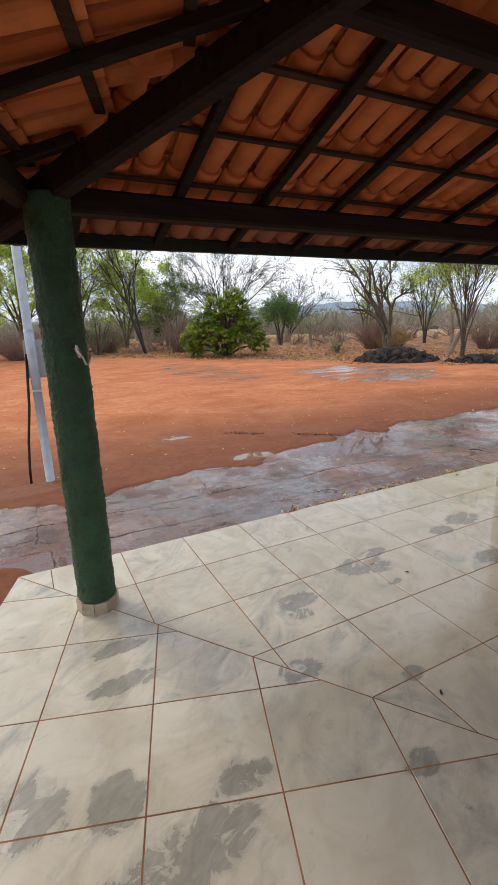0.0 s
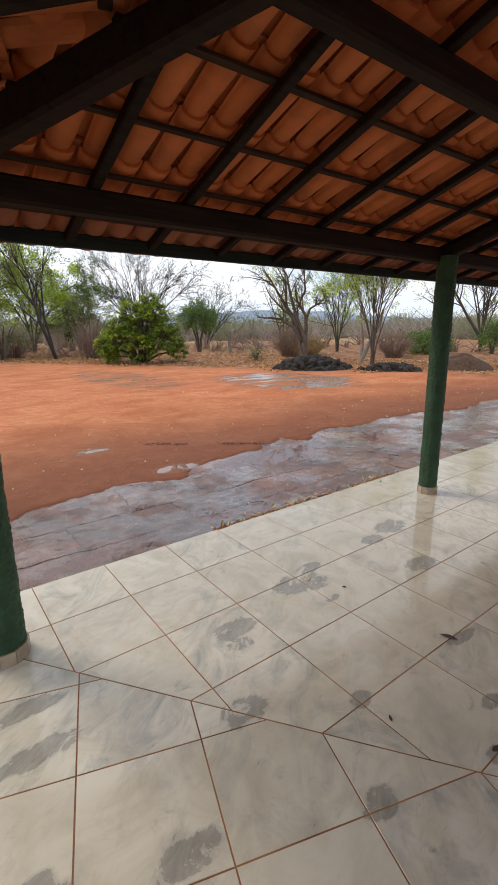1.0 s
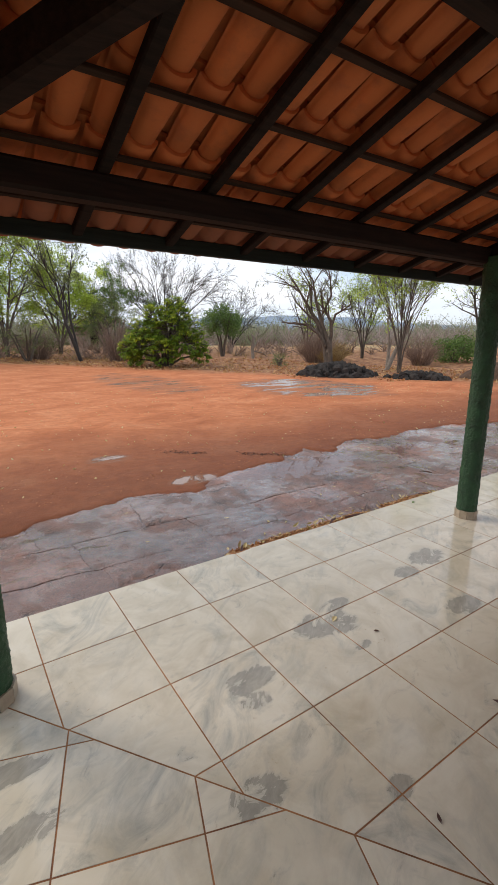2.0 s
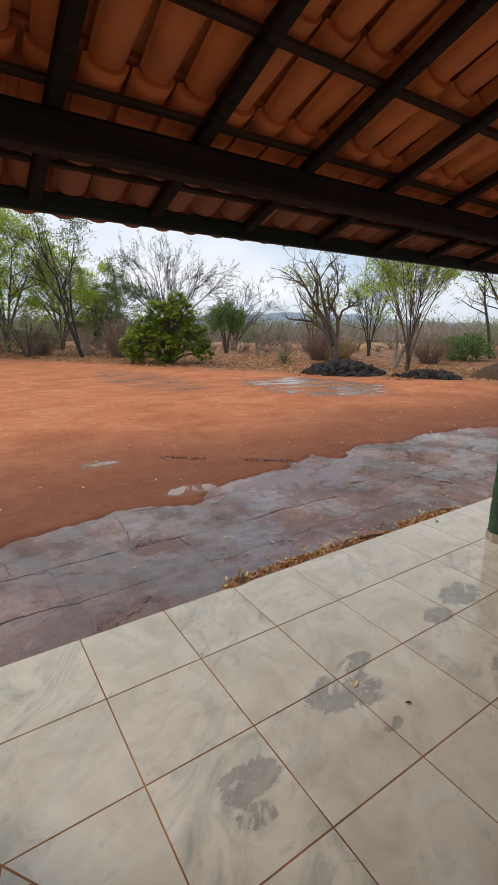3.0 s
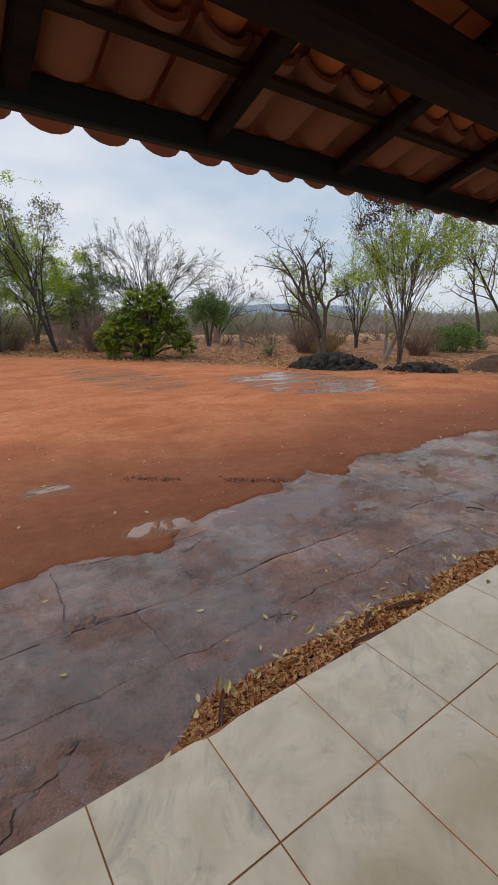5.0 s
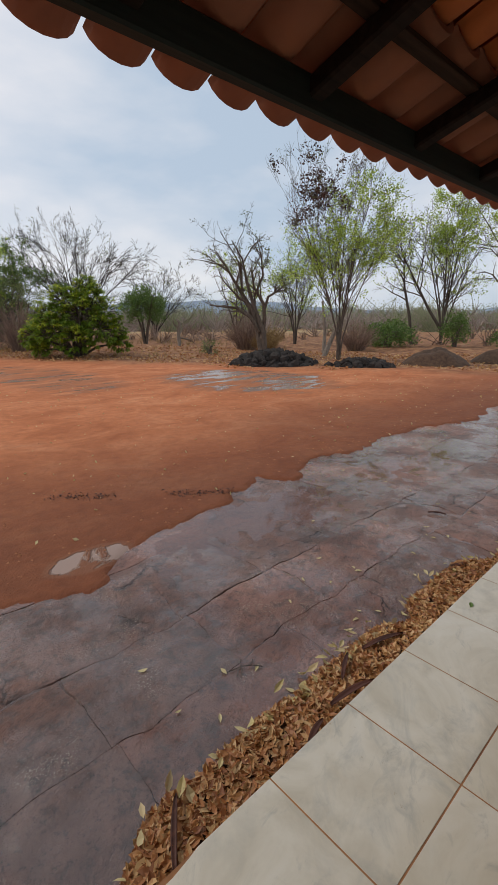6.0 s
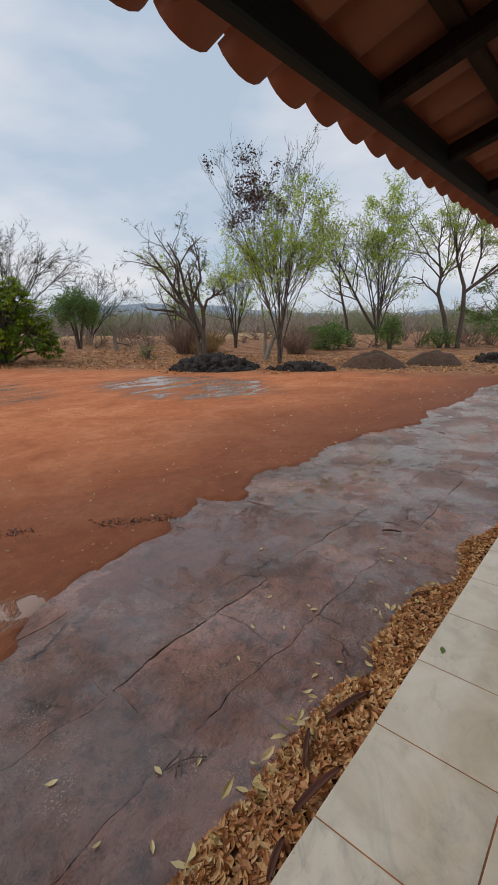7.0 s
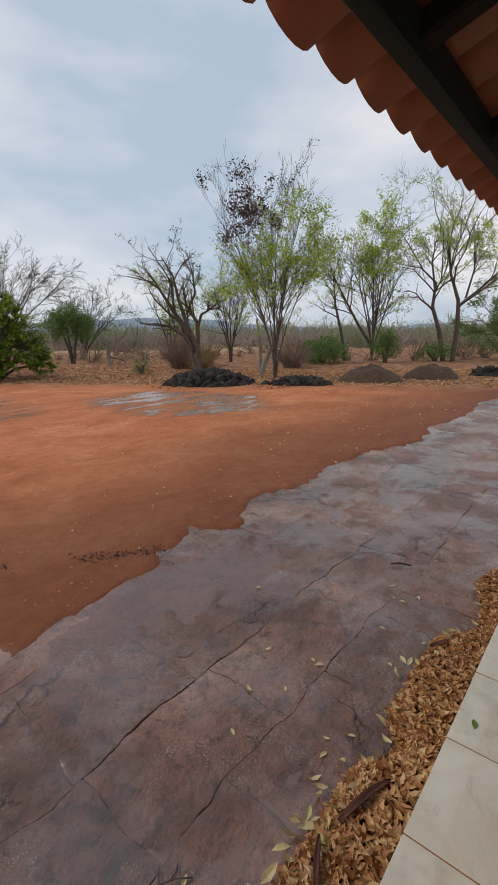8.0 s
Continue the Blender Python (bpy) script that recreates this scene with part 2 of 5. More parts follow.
def make_wet_concrete():
    a = Mat("wet_worn_concrete")
    v = a.pos
    big = a.noise(1.3, 6, 0.6, v, 0.4)
    fine = a.noise(9, 8, 0.72, v, 0.3)
    col = a.ramp(big, (0.36, (0.140, 0.062, 0.045)), (0.5, (0.265, 0.120, 0.086)), (0.64, (0.400, 0.200, 0.148)))
    col = a.mix(a.ramp(a.random(), (0.45, 0.0), (0.8, 0.45)), col, (0.095, 0.066, 0.054))
    mud = a.ramp(a.noise(1.9, 5, 0.6, v, 0.8), (0.50, 0.0), (0.66, 0.65))
    col = a.mix(mud, col, (0.22, 0.092, 0.056))
    # shade of pits painted in, since soft light shows little of the relief
    col = a.mix(a.ramp(fine, (0.38, 0.6), (0.50, 0.0)), col, (0.040, 0.027, 0.023))
    col = a.mix(a.ramp(a.noise(34, 6, 0.7, v), (0.36, 0.55), (0.45, 0.0)), col, (0.040, 0.026, 0.021))
    stone = a.noise(130, 2, 0.5, v)
    grit = a.math("MULTIPLY", a.ramp(stone, (0.58, 0.0), (0.64, 1.0)), a.ramp(a.noise(2.6, 3), (0.52, 0.0), (0.64, 1.0)))
    col = a.mix(a.math("MULTIPLY", grit, 0.85), col, (0.42, 0.32, 0.24))
    # hair cracks that wander and break off
    bent = a.n.new("ShaderNodeVectorMath")
    bent.operation = "MULTIPLY_ADD"
    drift = a.n.new("ShaderNodeTexNoise")
    drift.inputs["Scale"].default_value, drift.inputs["Detail"].default_value = 5.0, 5
    a.l.new(v, drift.inputs["Vector"])
    a.l.new(drift.outputs["Color"], bent.inputs[0])
    bent.inputs[1].default_value = (0.32, 0.32, 0.0)
    a.l.new(v, bent.inputs[2])
    crack = a.ramp(a.cells(1.15, bent.outputs[0], "DISTANCE_TO_EDGE"), (0.0, 1.0), (0.010, 0.0))
    crack = a.math("MULTIPLY", crack, a.ramp(a.noise(1.6, 4), (0.52, 0.0), (0.60, 1.0)))
    col = a.mix(a.math("MULTIPLY", crack, 0.7), col, (0.03, 0.022, 0.018))
    a.set("Base Color", col)
    film = a.noise(1.7, 7, 0.66, v)
    a.set("Roughness", a.ramp(film, (0.40, 0.12), (0.50, 0.24), (0.59, 0.50)))
    a.set("Coat Weight", a.ramp(film, (0.45, 1.0), (0.57, 0.15)))
    a.set("Coat Roughness", a.ramp(film, (0.42, 0.02), (0.56, 0.10)))
    a.set("Coat IOR", 1.6)
    h = a.math("ADD", a.math("MULTIPLY", fine, 0.8), a.math("MULTIPLY", a.noise(40, 5, 0.65), 0.4))
    a.bump(a.math("SUBTRACT", h, a.math("MULTIPLY", crack, 0.6)), 1.0, 0.05)
    skin = a.n.new("ShaderNodeBump")
    skin.inputs["Strength"].default_value, skin.inputs["Distance"].default_value = 0.26, 0.014
    a.l.new(a.noise(12, 8, 0.72, v, 0.3), skin.inputs["Height"])
    a.l.new(skin.outputs[0], a.b.inputs["Coat Normal"])
    return a.m


def make_water():
    a = Mat("silty_rain_film", 0.02)
    clear, gloss = a.n.new("ShaderNodeBsdfTransparent"), a.n.new("ShaderNodeBsdfGlossy")
    both, edge = a.n.new("ShaderNodeMixShader"), a.n.new("ShaderNodeFresnel")
    edge.inputs["IOR"].default_value = 1.6
    clear.inputs["Color"].default_value = (0.94, 0.88, 0.85, 1)
    gloss.inputs["Roughness"].default_value = 0.025
    wave = a.n.new("ShaderNodeBump")
    wave.inputs["Strength"].default_value, wave.inputs["Distance"].default_value = 0.04, 0.004
    a.l.new(a.noise(9, 2), wave.inputs["Height"])
    a.l.new(wave.outputs[0], gloss.inputs["Normal"])
    silt, cloudy = a.n.new("ShaderNodeBsdfDiffuse"), a.n.new("ShaderNodeMixShader")
    silt.inputs["Color"].default_value = (0.40, 0.27, 0.245, 1)
    cloudy.inputs["Fac"].default_value = 0.25
    a.l.new(clear.outputs[0], cloudy.inputs[1])
    a.l.new(silt.outputs[0], cloudy.inputs[2])
    a.l.new(edge.outputs[0], both.inputs[0])
    a.l.new(cloudy.outputs[0], both.inputs[1])
    a.l.new(gloss.outputs[0], both.inputs[2])
    a.l.new(both.outputs[0], a.n["Material Output"].inputs["Surface"])
    return a.m


def make_bark(name, dark, light):
    a = Mat(name, 0.9)
    a.set("Base Color", a.ramp(a.noise(6, 6, 0.65, a.scaled(a.pos, (3, 3, 0.8))), (0.3, dark), (0.72, light)))
    a.bump(a.noise(22, 5), 0.5, 0.02)
    return a.m


def make_leaf(name, *tones, rough=0.55, glow=0.35):
    a = Mat(name, rough)
    step = 1.0 / (len(tones) - 1)
    tone = a.ramp(a.island(), *[(k * step, c) for k, c in enumerate(tones)])
    col = a.mix(a.ramp(a.noise(0.9, 3), (0.35, 0.35), (0.65, 0.0)), tone, tones[0])
    a.set("Base Color", col)
    thin = a.n.new("ShaderNodeBsdfTranslucent")
    a.l.new(col, thin.inputs["Color"])
    both = a.n.new("ShaderNodeMixShader")
    both.inputs["Fac"].default_value = glow
    a.l.new(a.b.outputs[0], both.inputs[1])
    a.l.new(thin.outputs[0], both.inputs[2])
    a.l.new(both.outputs[0], a.n["Material Output"].inputs["Surface"])
    return a.m


def make_earth(name, dark, light, scale=5, strength=0.8):
    a = Mat(name, 0.95)
    f1 = a.noise(scale, 8, 0.7)
    a.set("Base Color", a.ramp(f1, (0.32, dark), (0.7, light)))
    a.bump(f1, strength, 0.05)
    return a.m


def make_plain(name, colour, rough=0.5, metal=0.0, spread=0.15, scale=8):
    a = Mat(name, rough, metal)
    lo = tuple(c * (1 - spread) for c in colour)
    hi = tuple(min(1, c * (1 + spread)) for c in colour)
    a.set("Base Color", a.ramp(a.noise(scale, 6, 0.6), (0.3, lo), (0.7, hi)))
    a.bump(a.noise(scale * 6, 4), 0.08, 0.004)
    return a.m


M_TILE, M_GROUT, M_SIDE = make_floor_tile(), make_grout(), make_slab_side()
M_GREEN, M_ROOF, M_SOIL = make_plaster(), make_roof_tile(), make_soil()
M_EAVES = make_roof_tile("rain_darkened_eaves_tile", 0.8)
M_WOOD = make_wood("dark_stained_timber", (0.006, 0.004, 0.003), (0.026, 0.015, 0.010), 0.8)
M_LATH = make_wood("weathered_lath", (0.014, 0.008, 0.005), (0.060, 0.032, 0.019), 0.8)
M_FASCIA = make_wood("dark_green_painted_board", (0.008, 0.013, 0.011), (0.020, 0.030, 0.024), 0.6)
M_CONC, M_WATER = make_wet_concrete(), make_water()
M_BARK = make_bark("grey_brown_bark", (0.055, 0.041, 0.032), (0.19, 0.145, 0.112))
M_BARK_DARK = make_bark("dark_wet_bark", (0.042, 0.033, 0.027), (0.145, 0.110, 0.086))
M_BARK_FINE = make_bark("dark_grey_twigs", (0.022, 0.019, 0.018), (0.070, 0.058, 0.050))
M_BARK_PALE = make_bark("pale_grey_bark", (0.12, 0.095, 0.075), (0.30, 0.24, 0.19))
M_LEAF_MANGO = make_leaf("glossy_mango_leaf", (0.115, 0.225, 0.022), (0.21, 0.34, 0.034), (0.34, 0.46, 0.05), rough=0.5, glow=0.5)
M_LEAF_YOUNG = make_leaf("young_mango_leaf", (0.32, 0.42, 0.030), (0.48, 0.55, 0.045), (0.62, 0.62, 0.07), rough=0.5, glow=0.5)
M_LEAF_FRESH = make_leaf("fresh_green_leaf", (0.29, 0.42, 0.055), (0.47, 0.62, 0.090), (0.62, 0.74, 0.14), glow=0.5)
M_LEAF_MID = make_leaf("mid_green_leaf", (0.070, 0.140, 0.030), (0.130, 0.230, 0.050), (0.20, 0.30, 0.07))
M_LEAF_OLIVE = make_leaf("olive_leaf", (0.11, 0.145, 0.050), (0.18, 0.225, 0.080), (0.26, 0.29, 0.11))
M_LEAF_POD = make_leaf("dry_dark_pod", (0.040, 0.018, 0.014), (0.085, 0.036, 0.026), (0.13, 0.06, 0.04), glow=0.1)
M_LEAF_DRY = make_leaf("dry_fallen_leaf", (0.24, 0.085, 0.030), (0.50, 0.21, 0.070), (0.62, 0.33, 0.12), (0.72, 0.50, 0.24), (0.42, 0.15, 0.05), rough=0.5, glow=0.15)
M_LEAF_YELLOW = make_leaf("yellow_green_fallen_leaf", (0.52, 0.42, 0.16), (0.66, 0.56, 0.30), (0.58, 0.42, 0.24), rough=0.5, glow=0.2)
M_TWIG = make_leaf("dry_brush", (0.16, 0.100, 0.080), (0.28, 0.19, 0.145), (0.40, 0.28, 0.21), rough=0.9, glow=0.05)
# paler, greyer twig and leaf for the far plain: distance haze in the colour
M_FAR_TWIG = make_leaf("hazed_grey_scrub", (0.25, 0.20, 0.185), (0.36, 0.295, 0.265), (0.46, 0.38, 0.33), rough=0.95, glow=0.05)
M_FAR_LEAF = make_leaf("hazed_olive_leaf", (0.22, 0.25, 0.15), (0.30, 0.32, 0.19), (0.38, 0.39, 0.24), rough=0.9)
M_GRASS = make_leaf("dry_grass", (0.20, 0.12, 0.050), (0.36, 0.24, 0.10), (0.48, 0.35, 0.16), rough=0.9, glow=0.2)
M_POD = make_wood("dry_seed_pod", (0.040, 0.014, 0.010), (0.125, 0.048, 0.030), 0.5)
M_BLACK_EARTH = make_earth("black_earth_clods", (0.012, 0.010, 0.009), (0.050, 0.040, 0.034), 7)
M_BROWN_EARTH = make_earth("brown_manure_earth", (0.050, 0.028, 0.017), (0.140, 0.080, 0.048), 9, 0.6)
M_PIPE = make_plain("galvanised_steel", (0.38, 0.41, 0.46), 0.42, 0.35)
M_BOX = make_plain("grey_plastic", (0.33, 0.35, 0.36), 0.5)
M_RUBBER = make_plain("black_cable", (0.012, 0.012, 0.012), 0.5)
M_BASE = make_plain("beige_tile_band", (0.40, 0.32, 0.23), 0.35, 0, 0.25, 14)
M_LIME = make_plain("weathered_mud_wall", (0.27, 0.20, 0.16), 0.85, 0, 0.12, 2)
# stands in for haze: the hills themselves are coloured blue
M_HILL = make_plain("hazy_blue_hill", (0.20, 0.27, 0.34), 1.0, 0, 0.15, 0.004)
M_STEEL = make_plain("bare_steel", (0.55, 0.55, 0.54), 0.3, 0.9)

# ---- building helpers ----


def mesh_of(name, verts, faces, material, smooth=False):
    me = bpy.data.meshes.new(name)
    me.from_pydata([tuple(v) for v in verts], [], faces)
    me.materials.append(material)
    if smooth:
        me.polygons.foreach_set("use_smooth", [True] * len(me.polygons))
    me.update()
    return me


def data_of(name, bm, material, smooth=False):
    bmesh.ops.recalc_face_normals(bm, faces=bm.faces)
    me = bpy.data.meshes.new(name)
    bm.to_mesh(me)
    bm.free()
    me.materials.append(material)
    if smooth:
        me.polygons.foreach_set("use_smooth", [True] * len(me.polygons))
    return me


def part(name, bm, material, parent, label="", smooth=False):
    data = bm if isinstance(bm, bpy.types.Mesh) else data_of(name, bm, material, smooth)
    ob = new(name, data)
    ob.parent = parent
    if label:
        ob["label"] = label
    return ob


def thing(name, where, label, category, group="", kind="", turn=0.0):
    ob = new(name)
    ob.matrix_world = pose(*where, 0, 0, turn)
    return tagged(ob, label, category, group, kind)


def timber(a, b, wide, high, wobble=0.0, rng=None):
    """A squared timber from a to b (the middle of its underside), as a bmesh with softened arrises."""
    a, b = Vector(a), Vector(b)
    along = (b - a).normalized()
    side = along.cross(Vector((0, 0, 1))).normalized()
    up = side.cross(along).normalized()
    bm = bmesh.new()
    steps = max(1, int((b - a).length / 0.6)) if wobble else 1
    rings = []
    for k in range(steps + 1):
        c = a.lerp(b, k / steps)
        if rng and 0 < k < steps:
            c = c + side * rng.uniform(-wobble, wobble) + up * rng.uniform(-wobble, wobble) * 0.5
        e = min(wide, high) * 0.14
        w, h = wide / 2, high
        outline = [(-w + e, 0), (w - e, 0), (w, e), (w, h - e), (w - e, h), (-w + e, h), (-w, h - e), (-w, e)]
        rings.append([bm.verts.new(c + side * p + up * q) for p, q in outline])
    for r, s in zip(rings, rings[1:]):
        for i in range(8):
            bm.faces.new((r[i], r[(i + 1) % 8], s[(i + 1) % 8], s[i]))
    bm.faces.new(rings[0])
    bm.faces.new(rings[-1])
    return bm


def tube(points, radii, sides=6, cap=True):
    """Verts and faces of a tapered tube along points."""
    verts, faces = [], []
    last = None
    n = len(points)
    for k in range(n):
        p = Vector(points[k])
        d = (Vector(points[min(k + 1, n - 1)]) - Vector(points[max(k - 1, 0)])).normalized()
        ref = Vector((0, 0, 1)) if abs(d.z) < 0.9 else Vector((1, 0, 0))
        u = d.cross(ref).normalized()
        v = d.cross(u)
        if last is not None and u.dot(last) < 0:
            u, v = -u, -v
        last = u
        for i in range(sides):
            t = 2 * math.pi * i / sides
            verts.append(p + (u * math.cos(t) + v * math.sin(t)) * radii[k])
    for k in range(n - 1):
        for i in range(sides):
            j = (i + 1) % sides
            faces.append((k * sides + i, k * sides + j, (k + 1) * sides + j, (k + 1) * sides + i))
    if cap:
        faces.append(tuple(range(sides)))
        faces.append(tuple((n - 1) * sides + i for i in range(sides)))
    return verts, faces


def add_to(store, verts, faces):
    n = len(store[0])
    store[0].extend(verts)
    store[1].extend(tuple(i + n for i in f) for f in faces)


def leaf_quad(store, c, size, rng, width=0.42, droop=0.0):
    """One leaf: two quads folded along its midrib."""
    a = Vector((rng.gauss(0, 1), rng.gauss(0, 1), rng.gauss(0, 0.7) - droop)).normalized()
    s = a.cross(Vector((rng.gauss(0, 1), rng.gauss(0, 1), rng.gauss(0, 1)))).normalized()
    u = a.cross(s)
    c = Vector(c)
    w = size * width * 0.5
    v = [c - a * size * 0.5, c + s * w + u * w * 0.4, c + a * size * 0.5, c - s * w + u * w * 0.4]
    n = len(store[0])
    store[0].extend(v)
    store[1].append((n, n + 1, n + 2, n + 3))


def smooth01(t):
    t = np.clip(t, 0, 1)
    return t * t * (3 - 2 * t)

# ---- plan ----
GROUND = -0.145
CORNER = Vector((-1.99, 0.0, 0.0))
TILE = 0.45
COT = 1 / math.tan(radians(54))      # the two sides of the terrace meet at 108 degrees
B2 = Vector((math.cos(radians(252)), math.sin(radians(252)), 0))
N2 = Vector((math.cos(radians(-18)), math.sin(radians(-18)), 0))


def side_front(s, d, z):
    """A place on the long side: s along the edge from the corner, d inwards."""
    return Vector((CORNER.x + s, CORNER.y - d, z))


def side_short(s, d, z):
    """The same on the side that turns off at the corner."""
    return CORNER + B2 * s + N2 * d + Vector((0, 0, z))


EDGE_X = (-6, -2.2, -1.6, -1.1, -0.6, -0.1, 0.3, 0.62, 0.70, 0.95, 1.4, 1.8, 2.4, 2.8, 3.05, 3.7, 4.5, 5.2, 6.4, 7.4, 8.9, 10.2, 12, 14, 20)
EDGE_Y = (1.6, 1.72, 1.46, 1.60, 1.70, 1.88, 1.72, 1.62, 1.66, 1.95, 2.12, 2.05, 2.28, 2.45, 2.16, 2.50, 2.36, 2.40, 2.36, 2.02, 2.26, 2.02, 2.18, 2.15, 2.1)


def soil_edge(x, y):
    e = np.interp(x, EDGE_X, EDGE_Y)
    w = noise.noise(Vector((x * 3.1, y * 1.5, 4.0))) * 0.12 + noise.noise(Vector((x * 8.0, y * 6.0, 9.0))) * 0.08
    return e + w


def ground_z(x, y):
    far = math.hypot(x, y)
    z = GROUND + noise.noise(Vector((x * 0.5, y * 0.5, 1.0))) * 0.012 * min(1, far / 4) + noise.noise(Vector((x * 3, y * 3, 2.0))) * 0.006
    if far > 16:
        z += noise.noise(Vector((x * 0.11, y * 0.11, 7.0))) * min(0.25, (far - 16) * 0.02)
    if y > 12 or x < -4.5 or x > 19:
        return z
    lift = float(smooth01((y - soil_edge(x, y)) / 0.22 + 0.55))
    corner = float(smooth01(1.6 - math.hypot((x + 2.25) / 0.42, (y - 0.2) / 0.42)))
    return -0.26 + (z + 0.26) * max(lift, corner)


def spread(lo, hi, step, limit, grow=1.18):
    core = list(np.arange(lo, hi + 1e-6, step))
    up, dn, s = [core[-1]], [core[0]], step
    while up[-1] < limit or dn[-1] > -limit:
        s = min(s * grow, 220)
        up.append(up[-1] + s)
        dn.append(dn[-1] - s)
    return dn[:0:-1] + core + up[1:]


gx, gy = spread(-2.8, 7.0, 0.055, 2600, 1.09), spread(-0.3, 3.4, 0.05, 2600, 1.09)
gv = [(x, y, ground_z(x, y)) for y in gy for x in gx]
gw = len(gx)
gf = [(j * gw + i, j * gw + i + 1, (j + 1) * gw + i + 1, (j + 1) * gw + i) for j in range(len(gy) - 1) for i in range(gw - 1)]
ground = tagged(new("ground", mesh_of("ground", gv, gf, M_SOIL, True)), "bare red earth yard with damp patches and shallow puddles", "ground", kind="structure")

# ---- wet concrete apron in front of the terrace ----
apron = new("pavement")
tagged(apron, "old cracked concrete apron, wet and muddy after rain", "pavement", kind="structure")
rng = random.Random(11)


def rough(x, y, scale, seed):
    return noise.noise(Vector((x * scale, y * scale, seed)))


def apron_top(x, y):
    low = -0.006 * float(smooth01((0.70 - y) / 0.25)) - 0.017 * math.exp(-(((x - 2.1) / 0.8) ** 2 + ((y - 1.8) / 0.42) ** 2)) - 0.008 * math.exp(-(((x - 4.6) / 1.2) ** 2 + ((y - 1.7) / 0.5) ** 2))
    broad = 0.0075 * rough(x, y, 1.1, 3) + 0.0035 * rough(x, y, 4, 5)
    pits = 0.0075 * rough(x, y, 8, 6) + 0.0040 * rough(x, y, 19, 7) - 0.010 * max(0.0, rough(x, y, 5.5, 8) - 0.38)
    return -0.1575 + low + broad + pits


ROWS_Y = (0.0, 0.64, 1.12, 1.80, 2.75)
for r in range(4):
    x = -4.2 + rng.uniform(0, 0.3)
    stops = [x]
    while x < 17:
        x += rng.uniform(0.6, 1.35)
        if r == 1 and abs(x - 0.87) < 0.4:
            x = 0.87
        if r == 2 and abs(x - 1.5) < 0.4:
            x = 1.5
        stops.append(x)
    for x0, x1 in zip(stops, stops[1:]):
        y0, y1 = ROWS_Y[r], ROWS_Y[r + 1]
        if r == 0 and x1 < -2.3:
            continue
        tilt, lift = rng.uniform(-0.003, 0.003), rng.uniform(-0.002, 0.002)
        n = 30 if -2.6 < x0 < 4.2 else 12 if x0 < 8 else 7
        top, cx, cy = [], (x0 + x1) / 2, (y0 + y1) / 2
        for j in range(n):
            for i in range(n):
                u, v = i / (n - 1), j / (n - 1)
                px, py = x0 * (1 - u) + x1 * u, y0 * (1 - v) + y1 * v
                open_x = 0.001 + 0.0085 * max(0.0, 0.12 + rough(px, py, 2.2, 43))
                open_y = 0.001 + 0.0085 * max(0.0, 0.12 + rough(px, py, 2.2, 47))
                px += open_x if i == 0 else -open_x if i == n - 1 else 0
                py += 0 if r == 0 and j == 0 else open_y if j == 0 else -open_y if j == n - 1 else 0
                gap = min(u * (x1 - x0), (1 - u) * (x1 - x0), (v if r else 1) * (y1 - y0), (1 - v) * (y1 - y0))
                qx = px + 0.035 * rough(px, py, 4.5, 21) + 0.12 * rough(px, py, 0.9, 23) + 0.012 * rough(px, py, 15, 25)
                qy = py if j + r == 0 else py + 0.035 * rough(px, py, 4.5, 33) + 0.08 * rough(px, py, 0.9, 35) + 0.012 * rough(px, py, 15, 37)
                worn = 0.008 + 0.018 * abs(rough(px, py, 3.0, 41))
                edge = -0.005 * max(0.0, 1 - gap / worn) * max(0.0, 0.4 + 1.3 * rough(px, py, 2.2, 43))
                top.append((qx - cx, qy - cy, apron_top(qx, qy) + edge + tilt * (u - 0.5) * 2 + lift))
        ring = [i for i in range(n)] + [j * n + n - 1 for j in range(1, n)] + [(n - 1) * n + i for i in range(n - 2, -1, -1)] + [j * n for j in range(n - 2, 0, -1)]
        verts = top + [(top[i][0], top[i][1], -0.30) for i in ring] + [top[i] for i in ring]
        faces = [(j * n + i, j * n + i + 1, (j + 1) * n + i + 1, (j + 1) * n + i) for j in range(n - 1) for i in range(n - 1)]
        m = len(ring)
        faces += [(n * n + m + k, n * n + k, n * n + (k + 1) % m, n * n + m + (k + 1) % m) for k in range(m)]
        ob = part("concrete_slab", mesh_of("concrete_slab", verts, faces, M_CONC, False), M_CONC, apron)
        ob.location = (cx, cy, 0)
        ob.data.polygons.foreach_set("use_smooth", [k < (n - 1) ** 2 for k in range(len(ob.data.polygons))])
wx, wy = np.linspace(-4, 17, 43), np.linspace(0.0, 3.0, 8)
water = mesh_of("water", [(x, y, -0.1655) for y in wy for x in wx], [(j * 43 + i, j * 43 + i + 1, (j + 1) * 43 + i + 1, (j + 1) * 43 + i) for j in range(7) for i in range(42)], M_WATER)
water = tagged(new("water", water), "thin film of rain water standing on the concrete", "puddle", kind="structure")
water.visible_shadow = False

# ---- terrace floor ----
far_s = 10.0
floor_ring = [CORNER, Vector((far_s, 0, 0)), Vector((far_s, -5.2, 0)), side_short(7.5, 5.5, 0), side_short(7.5, 0, 0)]
bm = bmesh.new()
top = [bm.verts.new((p.x, p.y, -0.0016)) for p in floor_ring]
bot = [bm.verts.new((p.x, p.y, -0.45)) for p in floor_ring]
bm.faces.new(top)
bm.faces.new(bot)
for i in range(5):
    bm.faces.new((top[i], top[(i + 1) % 5], bot[(i + 1) % 5], bot[i]))
floor = new("floor", data_of("floor", bm, M_GROUT))
floor.data.materials.append(M_SIDE)
for p in floor.data.polygons:
    p.material_index = 0 if p.normal.z > 0.5 else 1
